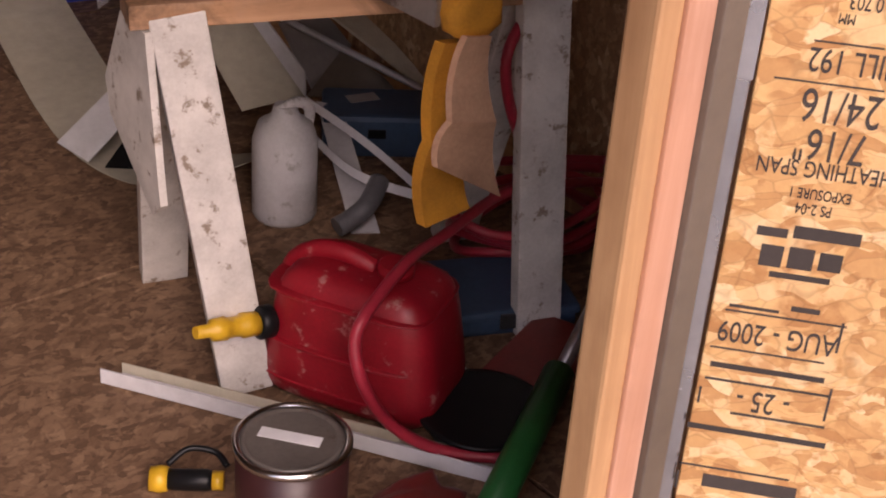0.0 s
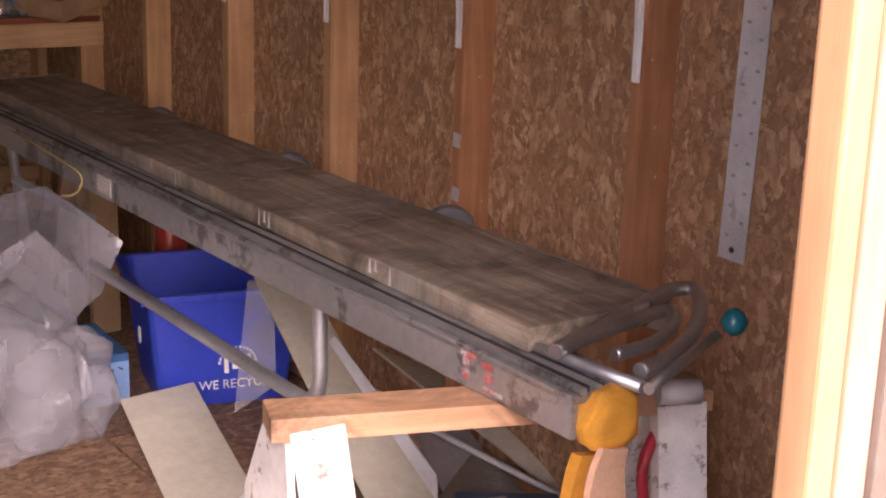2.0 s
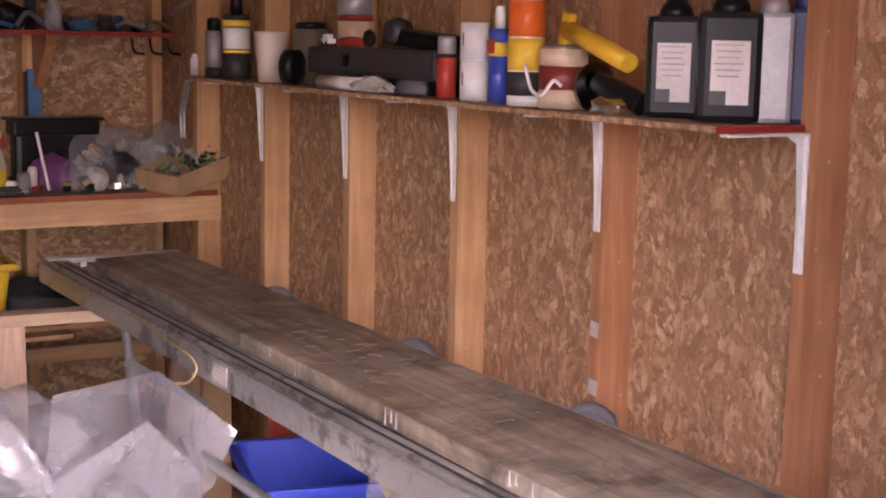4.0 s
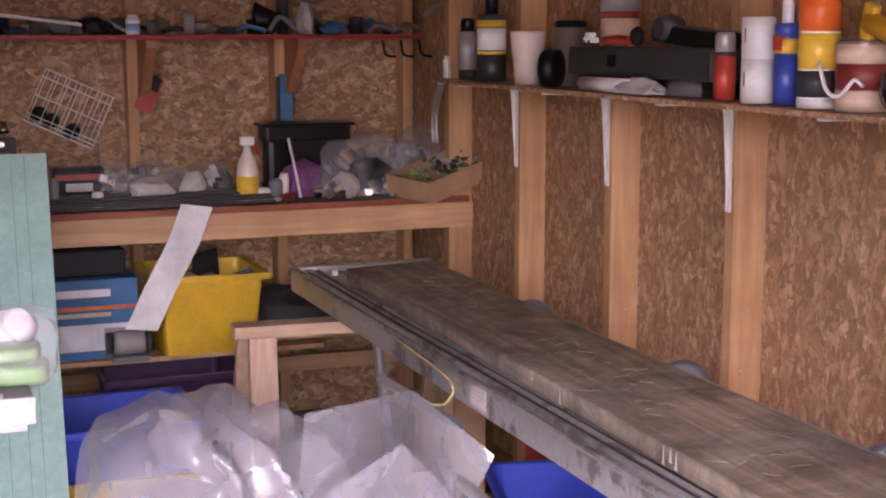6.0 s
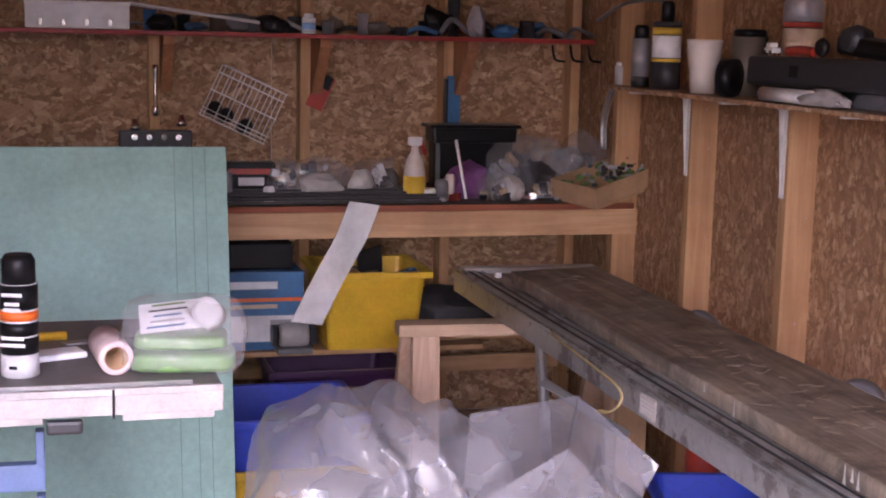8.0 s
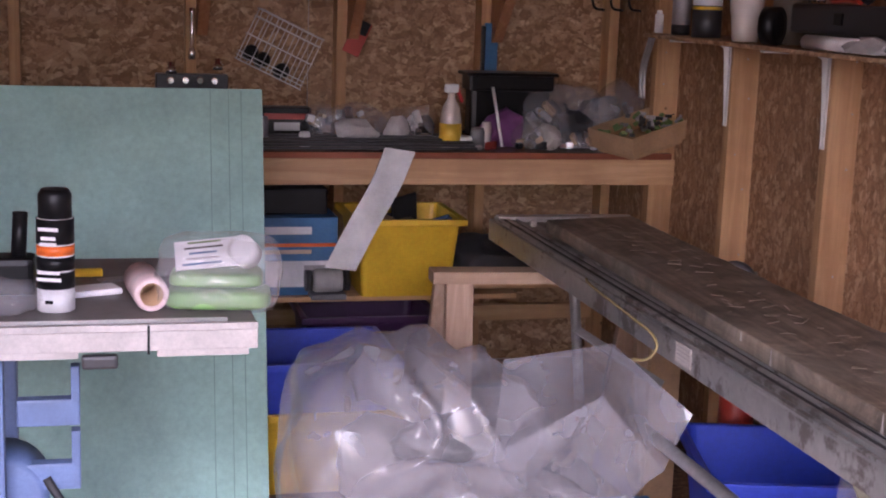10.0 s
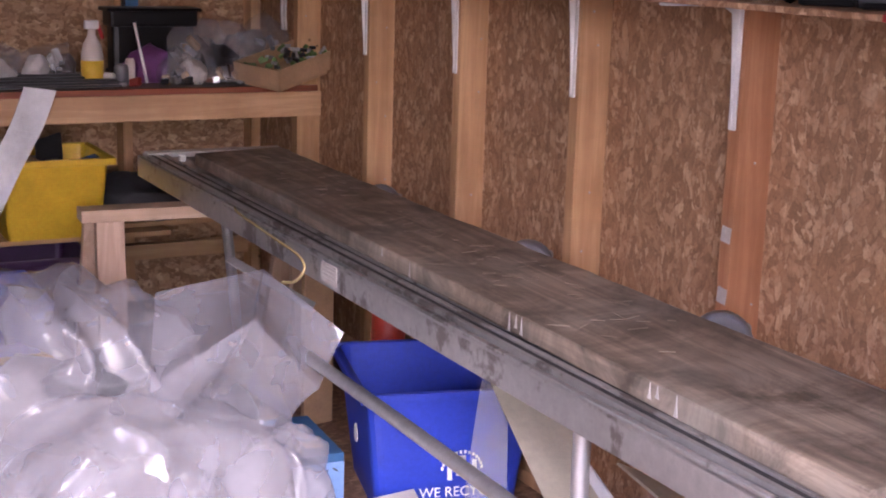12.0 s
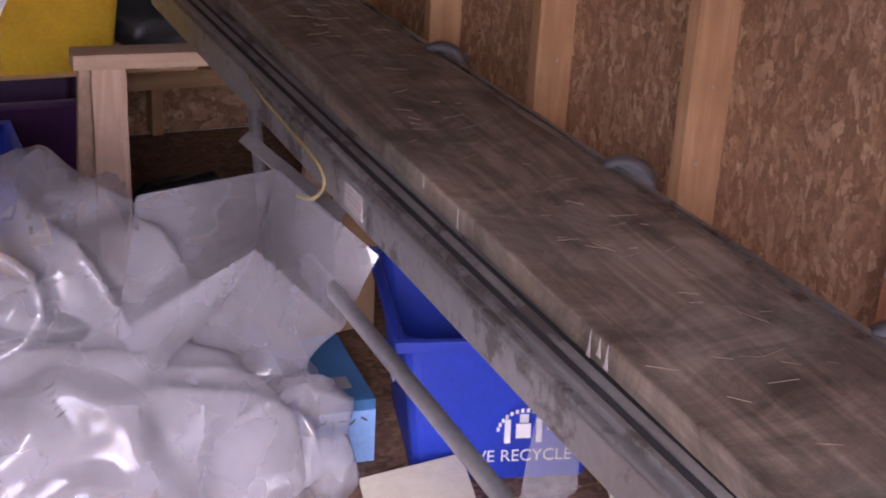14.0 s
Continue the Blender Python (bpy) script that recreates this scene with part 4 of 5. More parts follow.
for x, y in ((0.555, 1.05), (0.54, 1.77), (0.53, 2.6)):
    part("roller", turned([(0.055, -0.02), (0.062, -0.014), (0.062, 0.014), (0.055, 0.02)], pose(x - 0.045, y, -0.048, 90, 0, -35)), GREY_PVC, stage, "grey hand-wheel")
    part("axle", tubed([(0.47, y, -0.03), (x + 0.02, y, -0.025)], 0.01, smooth=False), STEEL, stage)

clamp = thing("steel_clamp", "grey steel clamp frame with a round teal knob", "clamp", (0, 0, 0))
part("frame", tubed([(-0.739, -0.531, 0.765), (-0.535, -0.455, 0.77), (-0.374, -0.405, 0.775), (-0.348, -0.437, 0.775), (-0.455, -0.548, 0.77), (-0.599, -0.634, 0.765), (-0.677, -0.651, 0.76)], 0.013), STEEL, clamp)
part("frame", tubed([(-0.695, -0.512, 0.762), (-0.56, -0.483, 0.765), (-0.442, -0.465, 0.765), (-0.491, -0.528, 0.765), (-0.58, -0.571, 0.762), (-0.656, -0.572, 0.758)], 0.011), STEEL, clamp)
part("bar", tubed([(-0.719, -0.466, 0.748), (-0.696, -0.68, 0.748)], 0.010, smooth=False), GALVANISED, clamp)
part("screw", tubed([(-0.707, -0.702, 0.755), (-0.467, -0.598, 0.765)], 0.009, smooth=False), STEEL, clamp)
part("knob", turned([(0.006, -0.022), (0.016, -0.015), (0.0225, 0), (0.016, 0.015), (0.006, 0.022)], pose(-0.406, -0.579, 0.772)), TEAL, clamp, "round teal plastic knob")
single("rail_sleeve", tubed([(-0.569, -0.583, 0.685), (-0.51, -0.614, 0.685)], 0.02, 12, smooth=False), GREY_SHEET, "grey plastic sleeve on the trestle", "sleeve")

# paint runs and straw on the wooden plank
rng = random.Random(4)
for y, h in ((0.455, 0.036), (0.505, 0.022), (0.525, 0.028), (0.93, 0.034), (0.95, 0.026), (0.975, 0.038), (1.41, 0.036), (1.555, 0.020)):
    run = part("paint_run", slabbed([(-0.006, -h), (0.005, -h), (0.002, -h * 0.5), (0.001, 0), (-0.001, -h * 0.2), (-0.003, -h * 0.7)], 0.0008, pose(-0.0012, y - 0.05, 0.040, 90, 0, -90)), FADED_PAPER, plank, "run of white paint")
bm = bmesh.new()
for k in range(110):
    y = rng.choice((0.8, 1.3, 1.7, 2.3, 2.7)) + rng.gauss(0, 0.14)
    cx, cy, a, l = rng.gauss(0.15, 0.06), y, rng.gauss(-0.3, 0.6), rng.uniform(0.012, 0.045)
    if 0.01 < cx < 0.275:
        box(bm, (l, 0.0009, 0.0008), (cx, cy, 0.0405), (0, 0, math.degrees(a)))
single("straw", bm, STRAW, "loose straw scattered over the weathered plank", "straw", (-0.736, -0.463, 0.742), (-0.4, 0, -1.75), kind="stuff")

# ---- bins, boxes and bags on the floor ----
writing("WE RECYCLE", 0.036, PAPER, blue, (0.03, -0.1985, 0.062), (83.3, 0, 0))
for k in range(14):
    a = math.pi * (0.05 + 0.9 * k / 13)
    part("emblem", boxed((0.006, 0.0012, 0.008), (0.03 + 0.052 * math.cos(a), -0.2075 - 0.006 * math.sin(a), 0.122 + 0.052 * math.sin(a)), (-7.5, 0, 0), 0), PAPER, blue)
for x, w_, h_ in ((-0.002, 0.012, 0.05), (0.03, 0.03, 0.03), (0.062, 0.012, 0.05), (0.03, 0.018, 0.018)):
    part("emblem", boxed((w_, 0.0012, h_), (x, -0.2085, 0.125 + (0.028 if w_ == 0.018 else 0)), (-7.5, 0, 0), 0.0), PAPER, blue)
part("emblem", turned([(0.025, 0), (0.025, 0.0012)], pose(-0.2075, -0.02, 0.17, 90, -4, -90)), PAPER, blue, "white printed emblem")

carton2 = thing("blue_carton", "small blue shop carton with black writing", "carton", (-0.665, 1.60, 0.0), (0, 0, -4))
part("box", boxed((0.16, 0.30, 0.145), (0, 0, 0.0725), bevel=0.003), BOX_BLUE, carton2)
part("front", boxed((0.158, 0.002, 0.12), (0, -0.1512, 0.062), bevel=0), BOX_SKY, carton2, "pale blue end panel")
part("sticker", boxed((0.05, 0.05, 0.001), (0.02, -0.07, 0.1456), bevel=0), GREY_SHEET, carton2)
for k, (x, a) in enumerate(((-0.05, 20), (-0.03, -30), (-0.01, 60), (0.01, 0), (0.03, -45), (0.055, 35))):
    part("handwriting", boxed((0.016, 0.0008, 0.004), (x, -0.1528, 0.098 + 0.005 * (k % 2)), (0, a, 0), 0), INK, carton2)
bucket = single("red_drum", turned([(0.045, 0), (0.05, 0.01), (0.05, 0.40), (0.045, 0.41)]), CAN_RED, "red painted metal tube standing on the floor", "tube", (-0.25, 1.92, 0))
single("leaning_board", boxed((0.1, 0.02, 0.5), (0, 0, 0.25), (0, 0, 0), 0.002), CARD, "brown board standing under the planks", "board", (-0.42, 2.05, 0), (0, 0, 10))
single("grey_offcut", sheet([(-0.752, 1.900, 0.559), (-0.718, 1.950, 0.560), (-0.634, 1.550, 0.517), (-0.666, 1.500, 0.512)], 0.004), GREY_SHEET, "narrow grey board leaning under the planks", "board")

bag = thing("polythene_bag", "large cloudy clear polythene bag stuffed with plastic", "plastic bag", (-1.275, 1.62, 0.31))
part("film", billow((0.285, 0.27, 0.305), 2, 0.20, 4.2, 1.35), FILM, bag)
part("stuffing", crumpled((0.16, 0.14, 0.12), 36, 0.3, 3.0, 4), GREY_SHEET, bag, "grey packing inside the bag")
part("stuffing", crumpled((0.12, 0.06, 0.05), 9, 0.3, 3.0, 4), GREY_PVC, bag, "grey plastic inside the bag").location = (0.05, -0.20, 0.12)
spill = thing("polythene_sheet", "heap of folded clear polythene sheeting", "plastic sheet", (-0.98, 1.36, 0.0))
part("fold", billow((0.33, 0.18, 0.23), 11, 0.26, 2.6, 1.2, -0.75), FILM, spill).location = (-0.20, -0.05, 0.16)
part("fold", billow((0.16, 0.13, 0.25), 14, 0.28, 2.6, 1.2, -0.7), FILM, spill).location = (0.08, 0.10, 0.17)
part("fold", billow((0.14, 0.11, 0.17), 18, 0.28, 2.6, 1.2, -0.7), FILM, spill).location = (0.15, -0.04, 0.11)
flaps = [
    [(-1.035, 1.600, 0.569), (-0.775, 1.550, 0.616), (-0.891, 1.300, 0.563), (-1.128, 1.350, 0.412)],
    [(-0.775, 1.550, 0.616), (-0.612, 1.420, 0.470), (-0.694, 1.380, 0.347), (-0.891, 1.300, 0.563)],
    [(-0.891, 1.300, 0.563), (-0.694, 1.380, 0.347), (-0.779, 1.360, 0.283), (-0.990, 1.240, 0.468)],
    [(-1.128, 1.350, 0.412), (-0.891, 1.300, 0.563), (-0.990, 1.240, 0.468), (-1.113, 1.250, 0.353)],
]
for q in flaps:
    ob = part("flap", sheet(q, 0.001, 0.012), FILM, spill)
    ob.matrix_parent_inverse = pose(-0.98, 1.36, 0).inverted()
for k in range(5):
    part("print_bar", boxed((0.02, 0.001, 0.004), (0.03 + 0.004 * k, -0.275 - 0.004 * k, 0.02 - 0.012 * k), (0, -40, 0), 0), INK, bag)
single("clear_wrap", sheet([(-0.456, 1.000, 0.450), (-0.399, 0.970, 0.435), (-0.376, 1.000, 0.151), (-0.487, 1.020, 0.088)], 0.001, 0.03), plastic_film("thin_film", (0.6, 0.6, 0.63), 0.16), "clear plastic film hanging beside the blue box", "plastic film")

# ---- things on the side shelf ----
TOP = 1.332
can("white_tube", "small white capped tube", (-0.24, 2.68, TOP), 0.013, 0.06, [(1, PAPER)], (0.009, 0.012, PAPER))
can("sealant_can", "tall clear and grey spray can", (-0.23, 2.53, TOP), 0.028, 0.15, [(0.2, DARK_GREY), (0.8, SILVER)], (0.022, 0.04, BLACK))
torchbottle = can("gas_cylinder", "dark gas bottle with a white and yellow label", (-0.23, 2.34, TOP), 0.043, 0.20, [(0.40, DARK_GREY), (0.06, CAN_YELLOW), (0.34, PAPER), (0.12, CAN_YELLOW), (0.08, DARK_GREY)], (0.02, 0.06, BLACK))
part("burner_tube", tubed([(0, 0, 0.25), (-0.02, 0.05, 0.265), (-0.08, 0.16, 0.25), (-0.12, 0.26, 0.20)], 0.006), STEEL, torchbottle)
single("plastic_tub", turned([(0.036, 0), (0.042, 0.07), (0.043, 0.075), (0.045, 0.08), (0.05, 0.14), (0.052, 0.15)]), FROST, "stacked frosted plastic tubs", "tub", (-0.235, 2.07, TOP))
can("dark_jar", "round dark jar lying behind the tubs", (-0.16, 1.95, TOP), 0.05, 0.16, [(1, BROWN_SHEET)], (0.045, 0.02, BLACK))
roll = single("tape_roll", turned([(0.03, -0.02), (0.05, -0.02), (0.05, 0.02), (0.03, 0.02)], pose(0, 0, 0.05, 90, 0, 40)), BLACK, "roll of black tape on edge", "tape", (-0.25, 1.88, TOP))
tool = thing("drill_case", "long black plastic tool case", "tool case", (-0.19, 1.43, TOP + 0.035), (0, 2, 0))
part("shell", boxed((0.13, 0.70, 0.075), (0, 0, 0.038), bevel=0.012), DARK_GREY, tool)
part("latch", boxed((0.006, 0.04, 0.03), (-0.067, 0.1, 0.04), bevel=0.002), BLACK, tool)
part("foot", boxed((0.10, 0.6, 0.036), (0, 0, -0.017), bevel=0.004), BLACK, tool)
saw = thing("power_tool", "black power tool lying on the case", "power tool", (-0.19, 1.25, TOP + 0.112))
part("body", boxed((0.07, 0.30, 0.045), (0, 0, 0.024), (4, 0, 0), 0.014), BLACK, saw)
part("grip", turned([(0.025, -0.03), (0.035, 0), (0.025, 0.03)], pose(-0.02, 0.08, 0.045, 0, 90, 0)), DARK_GREY, saw)
toy = thing("toy_car", "small white toy car on the black case", "toy car", (-0.235, 1.68, TOP + 0.115), (0, 0, 82))
part("body", boxed((0.06, 0.024, 0.014), (0, 0, 0.012), bevel=0.003), PAPER, toy)
part("roof", boxed((0.032, 0.022, 0.012), (0.004, 0, 0.025), bevel=0.004), PAPER, toy)
for x in (-0.018, 0.018):
    for y in (-0.012, 0.012):
        part("wheel", turned([(0.006, -0.002), (0.006, 0.002)], pose(x, y, 0.006, 90, 0, 0), 12), BLACK, toy)
pliers = single("red_tool", tubed([(0, 0, 0.012), (0.0, 0.06, 0.016), (0.0, 0.13, 0.012)], 0.012), CAN_RED, "red handled hand tool on the case", "hand tool", (-0.24, 1.46, TOP + 0.113))
single("spool", turned([(0.018, -0.01), (0.024, 0), (0.018, 0.01)], pose(0, 0, 0.024, 0, 90, 0)), BLACK, "round black spool on the case", "spool", (-0.245, 1.42, TOP + 0.113))
tubew = single("white_roll", tubed([(0, 0.14, 0.019), (0, -0.14, 0.019)], 0.018, 14, smooth=False), PAPER, "white paper roll at the shelf edge", "paper roll", (-0.275, 1.50, TOP))
rag = single("white_glove", crumpled((0.028, 0.09, 0.022), 25, 0.5, 4.0, 4, 0.3), GREY_SHEET, "crumpled greyish glove over the shelf edge", "glove", (-0.285, 1.33, TOP + 0.02))
single("clear_packet", crumpled((0.03, 0.07, 0.025), 26, 0.3, 4.0, 3, 0.3), CLEAR, "crumpled clear packet on the shelf", "packet", (-0.25, 1.18, TOP + 0.018))
tub_jar = can("plastic_jar", "purple-capped plastic jar on the case", (-0.13, 1.72, TOP), 0.05, 0.20, [(0.5, DARK_GREY), (0.42, CAN_TAN), (0.08, CAN_RED)], (0.052, 0.06, SILVER))
can("spray_can", "red and black spray can with a grey cap", (-0.24, 1.04, TOP), 0.023, 0.105, [(0.9, CAN_RED), (0.1, DARK_GREY)], (0.022, 0.042, SILVER))
w = can("white_tin", "two white tins stacked", (-0.23, 0.93, TOP), 0.034, 0.178, [(0.49, PAPER), (0.02, DARK_GREY), (0.49, PAPER)])
for k in range(2):
    part("print_bar", boxed((0.003, 0.001, 0.03), (-0.0345, -0.003, 0.05 + 0.09 * k), (0, 0, -50), 0), DARK_GREY, w)
w = can("lubricant_can", "blue and yellow lubricant spray can", (-0.225, 0.835, TOP), 0.025, 0.165, [(0.62, CAN_BLUE), (0.2, CAN_YELLOW), (0.18, CAN_BLUE)], (0.012, 0.05, PAPER))
part("badge", boxed((0.001, 0.03, 0.03), (-0.0262, -0.004, 0.125), bevel=0), CAN_RED, w)
can("wipes_tub", "orange and yellow wipes tub", (-0.235, 0.715, TOP), 0.040, 0.225, [(0.09, PAPER), (0.24, DARK_GREY), (0.32, CAN_YELLOW), (0.35, CAN_ORANGE)], (0.036, 0.03, CAN_ORANGE))
can("paint_can", "round paint can with a rust and tan label", (-0.225, 0.59, TOP), 0.051, 0.128, [(0.3, CAN_TAN), (0.4, CAN_RUST), (0.26, CAN_TAN), (0.04, CHROME)], (0.046, 0.006, TIN))
wire = single("cord", tubed([(-0.05, 0.08, 0.09), (-0.06, 0.04, 0.04), (-0.06, 0.0, 0.03), (-0.06, -0.04, 0.06), (-0.055, -0.06, 0.05)], 0.004), PAPER, "loop of white cord hanging over the tins", "cord", (-0.225, 0.58, TOP))
gun = thing("caulking_gun", "yellow and black caulking gun", "caulking gun", (-0.24, 0.46, TOP))
part("barrel", tubed([(0.0, 0.10, 0.165), (0.0, 0.0, 0.135), (0.0, -0.11, 0.10)], 0.02, smooth=False), SPOUT, gun)
part("trigger", boxed((0.02, 0.03, 0.07), (0, 0.10, 0.165), (15, 0, 0), 0.006), SPOUT, gun)
part("plate", turned([(0.05, -0.004), (0.05, 0.004)], pose(0.0, 0.0, 0.05, 90, 0, 0)), CHROME, gun)
part("handle", tubed([(0, -0.01, 0.06), (0.01, -0.08, 0.04), (0.02, -0.13, 0.02)], 0.022), BLACK, gun)
single("crushed_can", crumpled((0.03, 0.05, 0.02), 31, 0.3, 5.0, 3, 0.2), CHROME, "crushed foil packet on the shelf", "foil packet", (-0.27, 0.37, TOP + 0.016))
bottle("oil_bottle", "black plastic oil bottle with a pale label", (-0.20, 0.265, TOP), (0.105, 0.075, 0.24), -42, BLACK, BOTTLE_LABEL)
bottle("oil_bottle", "large black oil bottle with a pale label", (-0.19, 0.125, TOP), (0.115, 0.08, 0.25), -38, BLACK, BOTTLE_LABEL)
bottle("coolant_bottle", "silver grey plastic bottle", (-0.13, 0.075, TOP), (0.07, 0.06, 0.25), -40, SILVER)
bottle("coolant_bottle", "navy blue plastic bottle", (-0.065, 0.065, TOP), (0.05, 0.05, 0.26), -40, NAVY)
ruler = thing("steel_rule", "long steel rule hanging on the wall", "ruler", (-0.006, -0.195, 0.728), (1.6, 0, 0))
part("blade", boxed((0.003, 0.07, 0.84), (0, 0, 0.42), bevel=0.0008), paint("rule_steel", (0.60, 0.59, 0.59), 0.4, 0.05, wear=(0.42, 0.40, 0.38), amount=0.3), ruler)
for k in range(26):
    part("mark", boxed((0.0006, 0.010, 0.006), (-0.0018, 0.016 - 0.034 * (k % 2), 0.05 + 0.03 * k), bevel=0), GREY_SHEET, ruler)
part("hole", turned([(0.006, 0), (0.006, 0.001)], pose(-0.0016, 0.0, 0.022, 0, -90, 0), 12), DARK_GREY, ruler)
for z in (0.706, 0.838):
    single("tape_scrap", boxed((0.001, 0.030, 0.034), (0, 0, 0), (6, 0, 0), 0), FADED_PAPER, "scrap of white masking tape on a stud", "tape", (-0.0898, 0.628, z), group="tape on the stud")

# ---- on and under the bench ----
DECK = 0.904
tray = thing("parts_tray", "open cardboard tray of small green and grey parts", "tray", (-0.13, 3.03, DECK + 0.045), (4, -13, 22))
part("floor", boxed((0.30, 0.22, 0.004), (0, 0, 0.002), bevel=0), CARD, tray)
for size, at in (((0.30, 0.004, 0.065), (0, -0.11, 0.033)), ((0.30, 0.004, 0.065), (0, 0.11, 0.033)), ((0.004, 0.22, 0.065), (-0.15, 0, 0.033)), ((0.004, 0.22, 0.065), (0.15, 0, 0.033))):
    part("side", boxed(size, at, bevel=0), CARD, tray)
part("prop", boxed((0.26, 0.18, 0.02), (0.0, 0, -0.010), bevel=0), CARD, tray)
for k in range(46):
    part("piece", boxed((rng.uniform(0.015, 0.05), 0.014, 0.012), (rng.uniform(-0.13, 0.13), rng.uniform(-0.09, 0.09), 0.045 + rng.uniform(0, 0.03)), (rng.uniform(-40, 40), rng.uniform(-40, 40), rng.uniform(0, 360)), 0.002), (LEAFY, DARK_GREY, LEAFY, SILVER)[k % 4], tray)
pan = thing("black_pan", "black plastic pan propped on the bench", "pan", (-0.52, 3.40, DECK), (0, 0, 0))
part("bowl", boxed((0.30, 0.10, 0.20), (0, 0, 0.10), bevel=0.02), BLACK, pan)
part("rim", boxed((0.345, 0.14, 0.012), (0, 0, 0.245), bevel=0.004), BLACK, pan)
part("wall", boxed((0.32, 0.12, 0.06), (0, 0, 0.215), bevel=0.01), BLACK, pan)
sb = thing("spray_bottle", "clear spray bottle with a yellow label and red trigger", "spray bottle", (-0.79, 3.17, DECK))
part("body", turned([(0.036, 0), (0.038, 0.01), (0.038, 0.10), (0.03, 0.14), (0.014, 0.17), (0.013, 0.19)]), FROST, sb)
part("label", turned([(0.0385, 0.012), (0.0385, 0.085)]), CAN_YELLOW, sb)
part("trigger_head", boxed((0.05, 0.02, 0.03), (0, 0, 0.205), bevel=0.006), PAPER, sb)
part("trigger", boxed((0.012, 0.016, 0.06), (0.028, 0, 0.185), (0, -20, 0), 0.004), RED, sb)
single("white_rod", tubed([(-0.62, 3.10, DECK + 0.01), (-0.645, 3.16, 1.115)], 0.0055, smooth=False), PAPER, "thin white rod leaning on the bench clutter", "rod")
for k, (x, y, rx, rz, seed, look_of, words) in enumerate(((-1.13, 3.27, 0.13, 0.085, 41, CLEAR, "clear bag of white plugs"), (-0.91, 3.30, 0.095, 0.07, 42, CLEAR, "clear bag of white parts"), (-0.43, 3.22, 0.085, 0.11, 43, CLEAR, "clear bag of pipe fittings"), (-0.24, 3.33, 0.12, 0.11, 44, CLEAR, "clear bag of mixed hardware"), (-0.32, 3.12, 0.10, 0.04, 45, CLEAR, "flat clear packet of hardware"), (-0.33, 3.42, 0.11, 0.11, 46, CLEAR, "tall clear plastic bag"), (-0.13, 3.30, 0.12, 0.12, 47, CLEAR, "dark filled clear bag of parts"), (-0.50, 3.16, 0.07, 0.05, 48, CLEAR, "small clear bag of dark parts"), (-0.20, 3.18, 0.09, 0.07, 49, CLEAR, "clear packet of brown fittings"), (-1.24, 3.24, 0.06, 0.08, 50, CLEAR, "small cloudy bag of parts"))):
    b = thing("parts_bag", words + " on the bench", "plastic bag", (x, y, DECK + rz * 0.8), group="bags on the bench")
    part("film", crumpled((rx, 0.07, rz), seed, 0.3, 4.0, 4, 0.2), look_of, b)
    for j in range(9):
        part("content", boxed((rng.uniform(0.015, 0.06), rng.uniform(0.015, 0.03), rng.uniform(0.012, 0.03)), (rng.uniform(-0.6, 0.6) * rx, rng.uniform(-0.04, 0.03), rng.uniform(-0.6, 0.5) * rz), (rng.uniform(0, 90), rng.uniform(0, 90), rng.uniform(0, 90)), 0.004), ((PAPER, PAPER, DARK_GREY) if k < 2 else (SILVER, DARK_GREY, GREY_PVC, CARD))[j % (3 if k < 2 else 4)], b)
for k in range(5):
    single("angle_strip", boxed((0.80, 0.022, 0.008), (0, 0, 0.004), (rng.uniform(-8, 8), 0, rng.uniform(-1.5, 1.5)), 0.001), DARK_GREY, "dark grey metal strip lying on the bench", "metal strip", (-1.12, 3.06 + 0.032 * k, DECK + 0.003 + 0.007 * k), (0, 0, 0), "metal strips on the bench")
for k in range(60):
    x, y = rng.uniform(-0.74, -0.06), rng.uniform(3.08, 3.5)
    look_of = rng.choice((DARK_GREY, SILVER, BLACK, GREY_PVC, PURPLE, BROWN_SHEET, CHROME, CAN_RUST))
    if k % 2:
        single("hardware_piece", boxed((rng.uniform(0.015, 0.06), rng.uniform(0.01, 0.03), rng.uniform(0.008, 0.03)), (0, 0, 0.014), (rng.uniform(-15, 15), rng.uniform(-15, 15), 0), 0.003), look_of, "loose piece of hardware on the bench", "hardware", (x, y, DECK), (0, 0, rng.uniform(0, 360)), "hardware strewn on the bench")
    else:
        r = rng.uniform(0.006, 0.016)
        single("pipe_fitting", turned([(r, -0.03), (r * 1.3, -0.028), (r * 1.3, -0.015), (r, -0.013), (r, 0.03)], pose(0, 0, r * 1.3, 90, 0, 0), 12), look_of, "loose pipe fitting on the bench", "pipe fitting", (x, y, DECK), (0, 0, rng.uniform(0, 360)), "fittings strewn on the bench")
for x, y, rx, rz, seed in ((-1.12, 3.19, 0.075, 0.055, 61), (-0.97, 3.22, 0.05, 0.06, 62), (-0.44, 3.13, 0.05, 0.05, 64)):
    single("white_bag", crumpled((rx, 0.04, rz), seed, 0.32, 3.6, 4, 0.2), FADED_PAPER, "crumpled white plastic bag on the bench", "plastic bag", (x, y, DECK + rz * 0.78), group="white bags on the bench")
single("purple_cloth", crumpled((0.07, 0.05, 0.075), 66, 0.3, 3.4, 4, 0.2), PURPLE_CLOTH, "crumpled purple packet on the bench", "packet", (-0.575, 3.24, DECK + 0.058))
